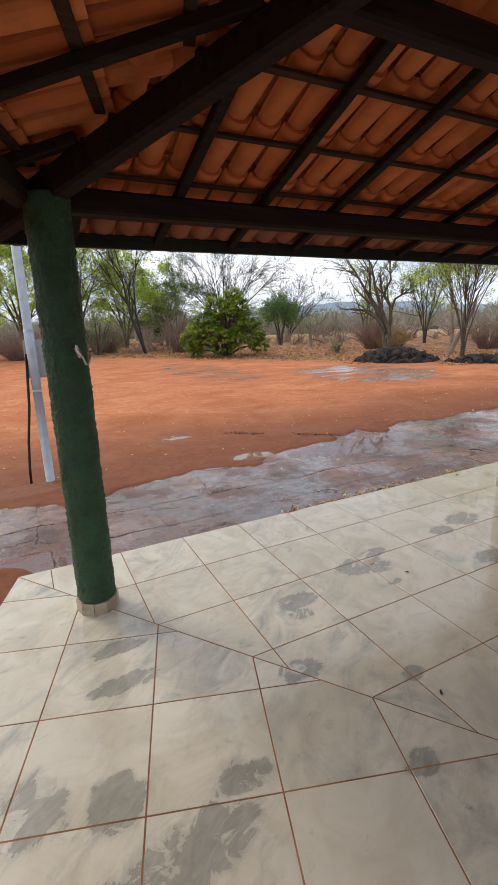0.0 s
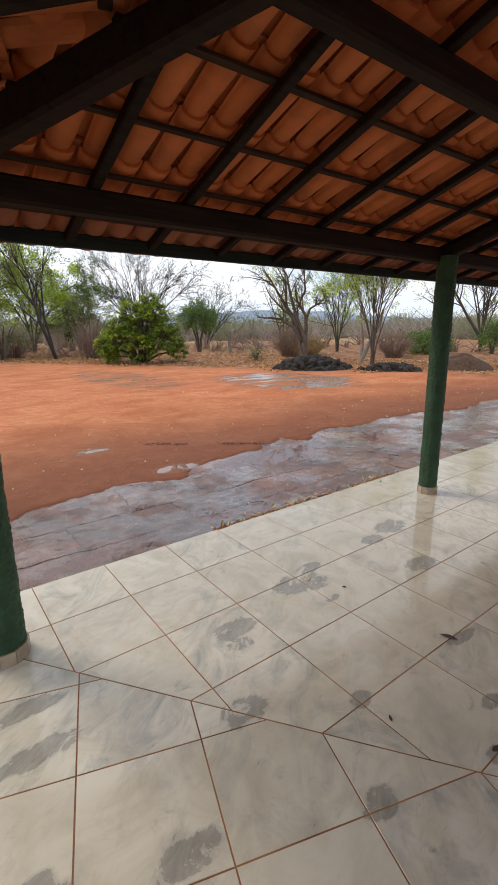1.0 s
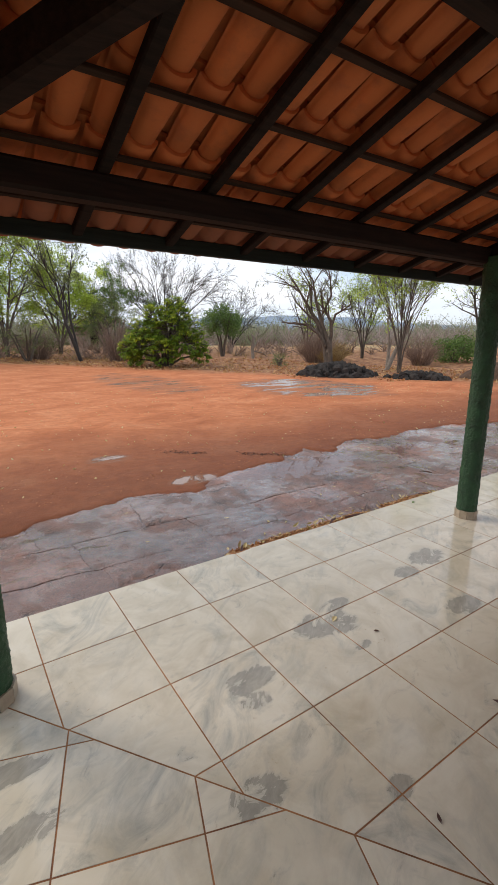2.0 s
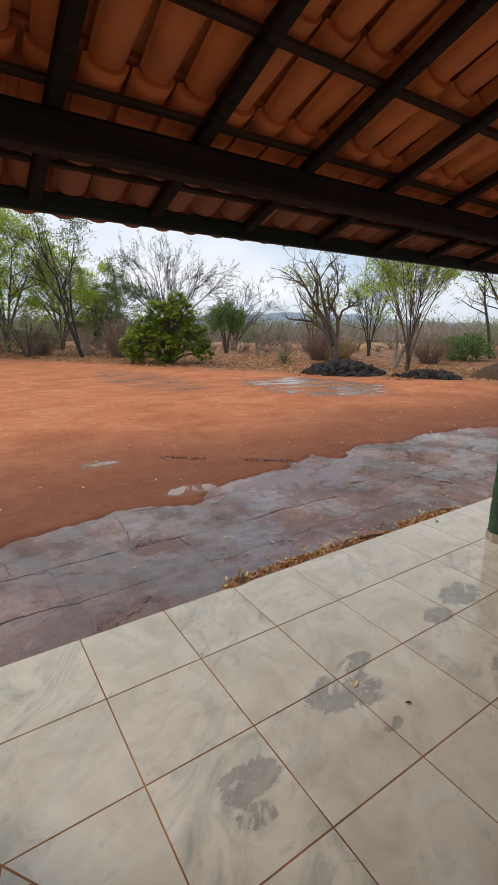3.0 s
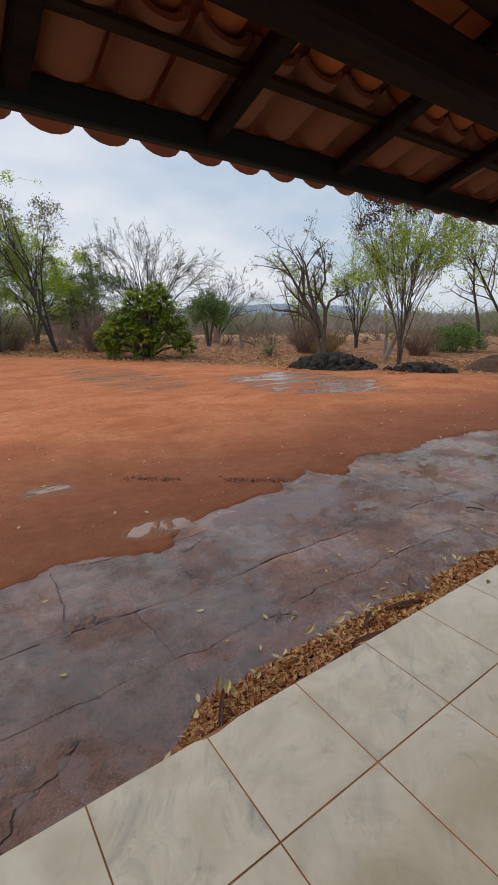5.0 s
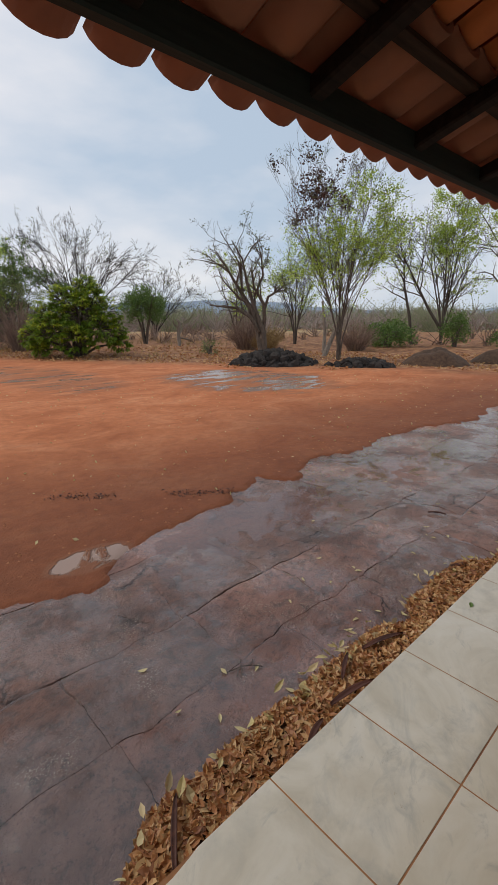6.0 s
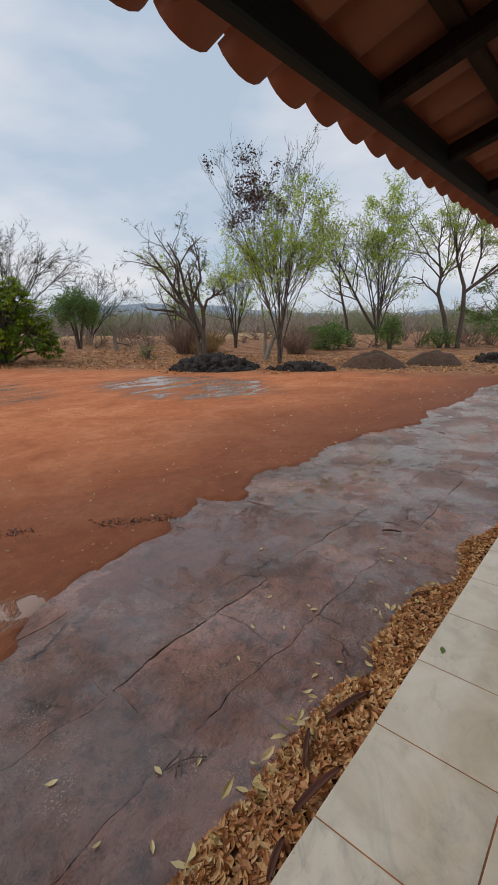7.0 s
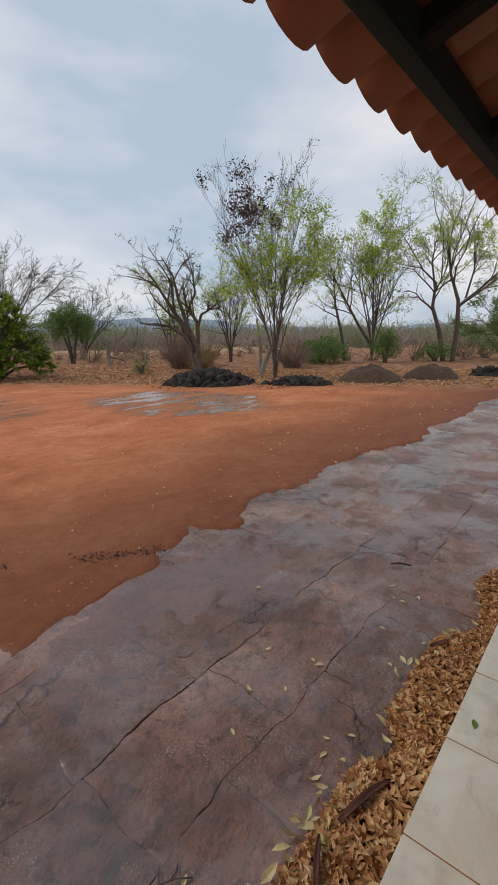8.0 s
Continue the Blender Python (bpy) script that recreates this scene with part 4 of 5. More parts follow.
for tx, ty, th, tw, seed, mat_leaf, count in ((2.4, 34.0, 9.4, 5.0, 81, M_LEAF_FRESH, 9000), (-4.6, 30.0, 8.2, 5.0, 83, M_LEAF_FRESH, 9500), (-1.2, 36.0, 9.5, 5.5, 85, M_LEAF_FRESH, 9500), (-9.5, 33.0, 9.0, 6.0, 87, M_LEAF_FRESH, 9000), (6.4, 36.0, 6.5, 5.0, 89, M_LEAF_FRESH, 6500), (10.5, 38.0, 6.0, 6.0, 79, M_LEAF_MID, 7000)):
    tree("green_tree", tx, ty, vase(5, th, tw, 0.10, seed), "light-leaved green tree at the far edge of the yard", M_BARK,
         [(mat_leaf, int(count * 2.2), 0.15, 1.4, 12, ANY, 14)], seed + 1, dict(kids=(9, 5, 4), lift=0.04, angle=(22, 58), thin=0.008), "trees behind the yard")
tree("distant_tree", 46.0, 8.0, vase(6, 6.0, 8.0, 0.10, 91), "low dense green tree far behind the yard", M_BARK, [(M_LEAF_MID, 6000, 0.2, 1.0, 8, ANY)], 92, dict(lift=0.02, thin=0.016), "trees behind the yard")
tree("distant_tree", 52.0, -2.0, vase(6, 6.5, 8.0, 0.10, 95), "low dense green tree far behind the yard", M_BARK, [(M_LEAF_MID, 6000, 0.2, 1.0, 8, ANY)], 96, dict(lift=0.02, thin=0.016), "trees behind the yard")
tree("distant_tree", 24.5, 27.5, vase(3, 5.8, 3.4, 0.08, 97), "small light green tree standing in the dry field", M_BARK_DARK, [(M_LEAF_FRESH, 1900, 0.15, 1.8, 8, ANY)], 98, dict(lift=0.04, thin=0.010), "trees behind the yard")


def rosette_tree(name, x, y, lobes, label, seed):
    """A dense young mango tree: lobes (across, away, up, radius) covered with rosettes of long drooping leaves, the outermost ones young and yellow-green."""
    rng = random.Random(seed)
    ob = thing(name, (x, y, ground_z(x, y) - 0.04), label, "tree")
    across = Vector((y + 1.2, -(x + 0.4), 0)).normalized()
    away = Vector((x, y, 0)).normalized()
    wood, old, young = ([], []), ([], []), ([], [])
    for u, w, h, r in lobes:
        mid = across * u + away * w + Vector((0, 0, h))
        v, f = tube([Vector((u * 0.06, w * 0.06, 0)), mid * 0.45 + Vector((0, 0, 0.15)), mid], [0.075, 0.055, 0.02], 6, False)
        add_to(wood, v, f)
        for _ in range(int(105 * r * r) + 12):
            way = Vector((rng.gauss(0, 1), rng.gauss(0, 1), rng.gauss(0.15, 0.9))).normalized()
            c = mid + way * r * rng.uniform(0.62, 1.08)
            if c.z < 0.12:
                continue
            v, f = tube([mid.lerp(c, 0.35), c], [0.016, 0.008], 3, False)
            add_to(wood, v, f)
            fresh = way.z > 0.05 and rng.random() < 0.7
            for k in range(24):
                a = rng.uniform(0, 2 * math.pi)
                out = (way * rng.uniform(0.15, 0.9) + Vector((math.cos(a), math.sin(a), rng.uniform(-0.55, 0.35)))).normalized()
                size = rng.uniform(0.11, 0.20)
                side = out.cross(Vector((0, 0, 1)) if abs(out.z) < 0.95 else Vector((1, 0, 0))).normalized() * size * 0.19
                foot = c + out * 0.02 - way * rng.uniform(0, 0.12)
                tip = foot + out * size - Vector((0, 0, size * rng.uniform(0.1, 0.5)))
                belly = foot.lerp(tip, 0.5) + Vector((0, 0, size * 0.12))
                add_to(young if fresh and k < 15 else old, [foot, belly + side, tip, belly - side, belly - Vector((0, 0, size * 0.04))], [(0, 1, 4), (1, 2, 4), (2, 3, 4), (3, 0, 4)])
    part("trunk", mesh_of("trunk", wood[0], wood[1], M_BARK_DARK, True), M_BARK_DARK, ob)
    part("crown", mesh_of("crown", old[0], old[1], M_LEAF_MANGO), M_LEAF_MANGO, ob)
    part("young_leaves", mesh_of("young_leaves", young[0], young[1], M_LEAF_YOUNG), M_LEAF_YOUNG, ob, "yellow-green young leaf tips")


def crown_bush(name, x, y, width, height, low, clumps, per, size, mat_leaf, bark, label, seed, stems=4, shape=1.0, skirt=0.0):
    """A dense bush: limbs that end in bunches of leaves over an uneven dome."""
    rng = random.Random(seed)
    z0 = ground_z(x, y) - 0.04
    ob = thing(name, (x, y, z0), label, "tree" if low > 0.4 else "shrub")
    wood, store = ([], []), ([], [])
    mid = Vector((0, 0, low + (height - low) * 0.42))
    for k in range(stems):
        a = 2 * math.pi * k / stems + rng.uniform(-0.4, 0.4)
        tip = Vector((math.cos(a) * width * 0.28, math.sin(a) * width * 0.28, mid.z + height * 0.15))
        pts = [Vector((math.cos(a) * 0.06, math.sin(a) * 0.06, 0)), Vector((math.cos(a) * width * 0.07, math.sin(a) * width * 0.07, max(low * 0.7, 0.3))), tip * 0.7 + Vector((0, 0, 0.1)), tip]
        v, f = tube(pts, [0.085, 0.07, 0.05, 0.025], 6, False)
        add_to(wood, v, f)
    for _ in range(clumps):
        a, e = rng.uniform(0, 2 * math.pi), math.asin(rng.uniform(max(-1, -0.75 - skirt), 1))
        lump = 0.80 + 0.46 * noise.noise(Vector((math.cos(a) * 2.5 + seed, math.sin(a) * 2.5, e * 2.7))) + rng.uniform(-0.06, 0.05)
        deep = lump * (1 if rng.random() < 0.72 else rng.uniform(0.45, 0.9))
        c = mid + Vector((math.cos(a) * math.cos(e) * width * 0.56, math.sin(a) * math.cos(e) * width * 0.56, math.sin(e) * (height - mid.z if e > 0 else mid.z - low * 0.6) * shape)) * deep
        c.z = max(c.z, low + 0.1)
        taper = 1.14 - 0.42 * c.z / height
        c.x, c.y = c.x * taper, c.y * taper
        if rng.random() < 0.3:
            v, f = tube([mid + (c - mid) * 0.3, c], [0.014, 0.006], 3, False)
            add_to(wood, v, f)
        out = (c - mid).normalized()
        for _ in range(per):
            jit = size * 0.75
            leaf_quad(store, c + out * rng.uniform(-0.02, 0.08) + Vector((rng.gauss(0, jit), rng.gauss(0, jit), rng.gauss(0, jit) - size * 0.1)), size * rng.uniform(0.7, 1.2), rng, 0.36, 0.35)
    part("trunk", mesh_of("trunk", wood[0], wood[1], bark, True), bark, ob)
    part("crown", mesh_of("crown", store[0], store[1], mat_leaf), mat_leaf, ob)
    return ob


rosette_tree("mango_tree", 8.1, 19.7, [
    (0.2, 0.0, 2.75, 0.62), (0.85, -0.2, 2.55, 0.62), (-0.45, -0.1, 2.45, 0.70), (1.35, 0.1, 2.0, 0.70), (-1.15, 0.0, 1.85, 0.72), (0.2, -0.6, 1.95, 0.85), (0.35, 0.9, 1.9, 0.9),
    (-0.95, -0.6, 1.15, 0.80), (-1.65, 0.0, 0.95, 0.70), (0.95, -0.7, 1.25, 0.78), (1.70, 0.0, 1.2, 0.68), (1.85, 0.1, 0.62, 0.50), (-0.1, -0.9, 0.85, 0.72), (0.65, 0.1, 3.2, 0.38), (-1.3, 0.9, 1.2, 0.8), (-1.5, -0.4, 0.45, 0.45)],
    "dense uneven young mango tree with yellow-green leaf tips", 7)
crown_bush("round_tree", 15.3, 26.0, 2.9, 3.75, 1.45, 380, 18, 0.15, M_LEAF_MID, M_BARK, "small round green tree on a short forked trunk", 9, 4)
crown_bush("thicket", 9.0, 30.5, 4.6, 4.6, 0.3, 260, 12, 0.15, M_LEAF_OLIVE, M_BARK, "tall loose olive-green thicket of shrubs", 13, 6)
crown_bush("thicket", 3.0, 29.0, 4.0, 3.4, 0.2, 150, 12, 0.14, M_LEAF_OLIVE, M_BARK, "loose low olive thicket with bare twigs", 15, 6)
crown_bush("shrub", 25.0, 14.1, 3.3, 1.65, 0.05, 200, 14, 0.20, M_LEAF_MID, M_BARK, "low dark green spiky shrub", 17, 4, 1.0, 0.3)
crown_bush("shrub", 27.0, 10.9, 1.5, 2.3, 0.05, 140, 14, 0.16, M_LEAF_MID, M_BARK, "narrow upright bright green shrub", 19, 3)
crown_bush("shrub", 31.2, 9.3, 2.4, 1.3, 0.05, 100, 12, 0.17, M_LEAF_MID, M_BARK, "low green shrub at the foot of a tree", 23, 3)
crown_bush("shrub", 35.5, 6.0, 4.5, 2.6, 0.05, 200, 12, 0.18, M_LEAF_MID, M_BARK, "broad dark green shrub behind the heaps", 25, 4)
crown_bush("shrub", 13.2, 16.6, 0.9, 0.75, 0.02, 40, 10, 0.10, M_LEAF_OLIVE, M_BARK, "small grey-green shrub in the dry litter", 27, 3)


def brush(name, x, y, width, height, count, label, seed, mat_twig=None):
    """A leafless bush of fine twigs."""
    rng = random.Random(seed)
    ob = thing(name, (x, y, ground_z(x, y) - 0.03), label, "shrub")
    store = ([], [])
    for _ in range(count):
        a, q = rng.uniform(0, 2 * math.pi), rng.uniform(0.05, 1) ** 0.6
        foot = Vector((math.cos(a), math.sin(a), 0)) * width * 0.18 * rng.random()
        tip = Vector((math.cos(a) * width * 0.5 * q, math.sin(a) * width * 0.5 * q, height * rng.uniform(0.45, 1.0) * (1.1 - 0.5 * q)))
        mid = foot.lerp(tip, 0.5) + Vector((rng.gauss(0, 0.08), rng.gauss(0, 0.08), 0.1))
        v, f = tube([foot, mid, tip], [0.012, 0.009, 0.004], 3, False)
        add_to(store, v, f)
        for _ in range(3):
            t = mid.lerp(tip, rng.random())
            v, f = tube([t, t + Vector((rng.gauss(0, 0.18), rng.gauss(0, 0.18), rng.uniform(0.02, 0.3)))], [0.007, 0.004], 3, False)
            add_to(store, v, f)
    part("brushwood", mesh_of("brushwood", store[0], store[1], mat_twig or M_TWIG), M_TWIG, ob)


brush("dry_bush", 16.9, 18.0, 2.8, 2.3, 330, "reddish brown leafless bush in the dry grass", 101)
brush("dry_bush", 19.5, 19.0, 2.4, 1.5, 220, "straw-coloured tuft of dry grass and twigs", 102, M_GRASS)
brush("dry_bush", 16.2, 15.9, 1.6, 1.1, 200, "straw-coloured tuft of dry grass and twigs", 103, M_GRASS)
brush("dry_bush", 7.2, 24.5, 2.6, 2.8, 260, "grey-brown leafless bush beside the mango tree", 104)
brush("dry_bush", -1.5, 26.5, 4.5, 2.2, 380, "pinkish brown leafless scrub at the yard's edge", 105)
brush("dry_bush", -6.5, 27.0, 5.0, 2.4, 380, "pinkish brown leafless scrub at the yard's edge", 106)
brush("dry_bush", 4.0, 31.0, 3.6, 2.6, 260, "grey-brown leafless scrub under the trees", 107)
brush("dry_bush", 21.5, 14.0, 2.6, 2.0, 240, "grey-brown leafless bush among the trunks", 108)

# far scrub and grass
rng = random.Random(77)


def far_scrub(near, far, count, high, seed, label, name, mat_twig, leafy):
    rng = random.Random(seed)
    store = ([], [])
    for _ in range(count):
        a = radians(rng.uniform(-22, 100))
        d = rng.uniform(near, far)
        x, y = math.sin(a) * d, math.cos(a) * d
        h, w = high * rng.uniform(0.45, 1.1), high * rng.uniform(0.5, 1.2)
        z = ground_z(x, y)
        thick = d * 0.0007
        for _ in range(11):
            tip = Vector((x + rng.gauss(0, w * 0.45), y + rng.gauss(0, w * 0.45), z + h * rng.uniform(0.4, 1.0)))
            foot = Vector((x + rng.gauss(0, w * 0.15), y + rng.gauss(0, w * 0.15), z))
            v, f = tube([foot, foot.lerp(tip, 0.55) + Vector((rng.gauss(0, w * 0.1), rng.gauss(0, w * 0.1), 0)), tip], [thick * 1.3, thick, thick * 0.5], 3, False)
            add_to(store, v, f)
            for _ in range(leafy):
                c = foot.lerp(tip, rng.uniform(0.45, 1.05))
                leaf_quad(store, c + Vector((rng.gauss(0, w * 0.12), rng.gauss(0, w * 0.12), rng.gauss(0, h * 0.08))), d * 0.0021 * rng.uniform(0.6, 1.4), rng, 0.8)
    tagged(new(name, mesh_of(name, store[0], store[1], mat_twig)), label, "vegetation", kind="stuff")


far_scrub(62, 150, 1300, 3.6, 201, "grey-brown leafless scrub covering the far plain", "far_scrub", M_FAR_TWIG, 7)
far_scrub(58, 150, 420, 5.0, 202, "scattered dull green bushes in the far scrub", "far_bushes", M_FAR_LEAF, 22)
far_scrub(30, 50, 150, 1.5, 203, "knee-high dry scrub in the field behind the yard", "field_scrub", M_TWIG, 1)

# litter, grass and fallen leaves
store, grass, bits = ([], []), ([], []), ([], [])
for _ in range(42000):
    x, y = rng.uniform(-6, 30), rng.uniform(2.5, 34)
    q = 0.86 * x + 0.52 * y + 3.0 * noise.noise(Vector((x * 0.4, y * 0.4, 0)))
    if q < 15.4 or q > 24 or (q > 19 and rng.random() < 0.4):
        continue
    leaf_quad(store, (x, y, ground_z(x, y) + rng.uniform(0.0, 0.04)), rng.uniform(0.06, 0.17), rng, 0.5)
for _ in range(2600):
    x, y = rng.uniform(-8, 42), rng.uniform(2.5, 46)
    q = 0.86 * x + 0.52 * y
    if q < 17.5 or noise.noise(Vector((x * 0.35, y * 0.35, 3))) < 0.02:
        continue
    z = ground_z(x, y)
    for _ in range(7):
        tip = Vector((x + rng.gauss(0, 0.12), y + rng.gauss(0, 0.12), z + rng.uniform(0.12, 0.45)))
        n = len(grass[0])
        grass[0].extend([Vector((x - 0.012, y, z)), Vector((x + 0.012, y + 0.01, z)), tip])
        grass[1].append((n, n + 1, n + 2))
for _ in range(620):
    x, y = rng.uniform(-2.5, 13), rng.uniform(2.3, 11)
    if 0.86 * x + 0.52 * y < 15.5:
        leaf_quad(bits, (x, y, ground_z(x, y) + 0.012), rng.uniform(0.025, 0.06), rng, 0.5, 0)
wrack = ([], [])
for _ in range(620):
    t = rng.random()
    x, y = 0.95 + 1.65 * t + rng.gauss(0, 0.06), 3.45 - 1.55 * t + 0.28 * t * t + rng.gauss(0, 0.04)
    if noise.noise(Vector((x * 2.2, y, 5))) > -0.1:
        leaf_quad(wrack, (x, y, ground_z(x, y) + 0.006), rng.uniform(0.01, 0.036), rng, 0.4, 0)
tagged(new("washed_debris", mesh_of("washed_debris", wrack[0], wrack[1], M_LEAF_POD)), "line of small washed-up twigs and leaf scraps", "debris", kind="stuff")
tagged(new("leaf_litter", mesh_of("leaf_litter", store[0], store[1], M_LEAF_DRY)), "dry leaves strewn along the rim of the yard", "leaves", kind="stuff")
tagged(new("dry_grass", mesh_of("dry_grass", grass[0], grass[1], M_GRASS)), "straw-coloured tufts of dry grass", "grass", kind="stuff")
tagged(new("scattered_leaves", mesh_of("scattered_leaves", bits[0], bits[1], M_LEAF_YELLOW)), "small pale leaves scattered over the red earth", "leaves", kind="stuff")

# distant hills, the blue of the air between painted into their colour
hv, hf, hn = [], [], 90
for k in range(hn):
    a = radians(-40 + 150 * k / (hn - 1))
    h = 34 + 26 * noise.noise(Vector((k * 0.11, 0, 8))) + 9 * noise.noise(Vector((k * 0.4, 0, 3))) + 38 * math.exp(-((k - 46) / 9) ** 2)
    for d, z in ((1500, -2), (1750, h * 0.55), (1950, h), (2300, -4)):
        hv.append((math.sin(a) * d, math.cos(a) * d, z))
for k in range(hn - 1):
    for r in range(3):
        hf.append((k * 4 + r, k * 4 + r + 1, k * 4 + r + 5, k * 4 + r + 4))
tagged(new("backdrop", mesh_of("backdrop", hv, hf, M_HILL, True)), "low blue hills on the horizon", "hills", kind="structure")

# ---- heaps of earth ----


def heap(name, x, y, long, deep, high, material, label, seed, clods=0, turn=0.0):
    rng = random.Random(seed)
    ob = thing(name, (x, y, ground_z(x, y) - 0.03), label, "earth heap", turn=turn)
    nu, nv, verts, faces = 40, 14, [], []
    for j in range(nv + 1):
        for i in range(nu):
            t, q = 2 * math.pi * i / nu, j / nv
            rim = 1 + 0.16 * noise.noise(Vector((math.cos(t) * 1.6 + seed, math.sin(t) * 1.6, 0)))
            z = high * (1 - q ** 2.4) * (1 + 0.3 * noise.noise(Vector((math.cos(t) * q * 2.5, math.sin(t) * q * 2.5, seed)))) + 0.03 * noise.noise(Vector((math.cos(t) * q * 9, math.sin(t) * q * 9, seed + 3)))
            verts.append((math.cos(t) * q * long / 2 * rim, math.sin(t) * q * deep / 2 * rim, z - 0.04 * q))
    for j in range(nv):
        for i in range(nu):
            faces.append((j * nu + i, j * nu + (i + 1) % nu, (j + 1) * nu + (i + 1) % nu, (j + 1) * nu + i))
    part("mound", mesh_of("mound", verts, faces, material, True), material, ob)
    store = ([], [])
    for _ in range(clods):
        t, q = rng.uniform(0, 2 * math.pi), rng.random() ** 0.6 * 1.06
        base = Vector((math.cos(t) * q * long / 2, math.sin(t) * q * deep / 2, max(0.0, high * (1 - min(q, 1) ** 2.4))))
        size = rng.uniform(0.05, 0.24)
        bm = bmesh.new()
        bmesh.ops.create_icosphere(bm, subdivisions=1, radius=size)
        spin = Euler((rng.uniform(0, 6), rng.uniform(0, 6), rng.uniform(0, 6))).to_matrix()
        flat = rng.uniform(0.5, 0.9)
        vs = [base + spin @ Vector((p.co.x * rng.uniform(0.7, 1.2), p.co.y * rng.uniform(0.7, 1.2), p.co.z * flat)) for p in bm.verts]
        fs = [tuple(w.index for w in g.verts) for g in bm.faces]
        bm.free()
        add_to(store, vs, fs)
    if clods:
        tagged(part("crumbled_earth", mesh_of("crumbled_earth", store[0], store[1], material), material, ob), kind="stuff")


heap("earth_heap", 11.9, 11.1, 3.1, 1.7, 0.44, M_BLACK_EARTH, "heap of black earth clods at the foot of the bare tree", 1, 330, -43)
heap("earth_heap", 13.6, 8.4, 2.2, 1.1, 0.20, M_BLACK_EARTH, "low spread of black earth and dead leaves", 2, 90, -55)
heap("earth_heap", 16.1, 6.9, 2.7, 1.8, 0.58, M_BROWN_EARTH, "smooth brown heap of manure earth among dry leaves", 3, 0, -62)
heap("earth_heap", 18.6, 5.5, 2.2, 1.8, 0.54, M_BROWN_EARTH, "smaller brown heap of earth among dry leaves", 4, 0, -65)
heap("earth_heap", 20.9, 3.8, 1.6, 1.2, 0.34, M_BLACK_EARTH, "small dark heap of earth at the yard's rim", 5, 20, -70)


def dead_wood(name, points, radii, label, category):
    foot = Vector(points[0])
    z = ground_z(foot.x, foot.y) - 0.04
    ob = thing(name, (foot.x, foot.y, z), label, category)
    v, f = tube([Vector(p) - Vector((foot.x, foot.y, 0)) for p in points], radii, 8)
    part("trunk", mesh_of("trunk", v, f, M_BARK_PALE, True), M_BARK_PALE, ob)
    return ob


dead_wood("dead_trunk", [(16.6, 12.4, 0), (16.9, 12.2, 0.9), (17.3, 11.9, 1.9), (17.4, 11.8, 2.6)], [0.12, 0.10, 0.08, 0.05], "pale leaning dead trunk beside the tall tree", "trunk")
dead_wood("dead_trunk", [(18.1, 13.6, 0), (18.15, 13.6, 1.2), (18.0, 13.7, 2.6)], [0.10, 0.08, 0.05], "straight pale trunk among the brush", "trunk")
post = dead_wood("fence_post", [(14.8, 21.4, 0), (14.75, 21.4, 0.7), (14.8, 21.35, 1.35), (14.65, 21.4, 1.55)], [0.10, 0.11, 0.09, 0.03], "weathered forked wooden stump used as a post", "post")
for pts in ([(0, 0, 1.0), (-0.3, 0.05, 1.25), (-0.35, 0.0, 1.5)], [(0, 0, 0.7), (0.35, 0.1, 1.0), (0.45, 0.0, 1.3)], [(0, 0, 0.5), (0.9, 0.2, 0.35), (1.4, 0.3, 0.05)]):
    v, f = tube(pts, [0.05, 0.035, 0.015], 5)
    part("branch", mesh_of("branch", v, f, M_BARK_PALE, True), M_BARK_PALE, post)
for k in range(9):
    x, y = 22 - k * 3.1, 36 + k * 1.4
    dead_wood("fence_post", [(x, y, 0), (x + 0.03, y, 0.7), (x, y, 1.3)], [0.07, 0.06, 0.05], "thin wooden fence post in the dry field", "post")

# ---- far farm building ----
house = thing("house", (13.6, 54.5, ground_z(13.6, 54.5)), "small weathered farm shed far behind the trees", "house", turn=-12)
bm = bmesh.new()
bmesh.ops.create_cube(bm, size=1, matrix=Matrix.Translation((0, 0, 1.2)) @ Matrix.Diagonal((4.2, 3.4, 2.5, 1)))
part("wall", bm, M_LIME, house)
bm = bmesh.new()
rv = [bm.verts.new(p) for p in ((-2.5, -2.2, 2.35), (2.5, -2.2, 2.35), (2.5, 0, 3.1), (-2.5, 0, 3.1), (2.5, 2.2, 2.35), (-2.5, 2.2, 2.35), (-2.5, -2.2, 2.27), (2.5, -2.2, 2.27), (2.5, 0, 3.0), (-2.5, 0, 3.0), (2.5, 2.2, 2.27), (-2.5, 2.2, 2.27))]
for q in ((0, 1, 2, 3), (3, 2, 4, 5), (7, 6, 9, 8), (8, 9, 11, 10), (0, 6, 7, 1), (4, 10, 11, 5), (0, 3, 9, 6), (3, 5, 11, 9), (1, 7, 8, 2), (2, 8, 10, 4)):
    bm.faces.new([rv[i] for i in q])
part("roof", bm, M_BARK_PALE, house)
bm = bmesh.new()
bmesh.ops.create_cube(bm, size=1, matrix=Matrix.Translation((0.5, -1.72, 1.0)) @ Matrix.Diagonal((0.9, 0.06, 2.0, 1)))
part("door", bm, M_WOOD, house)

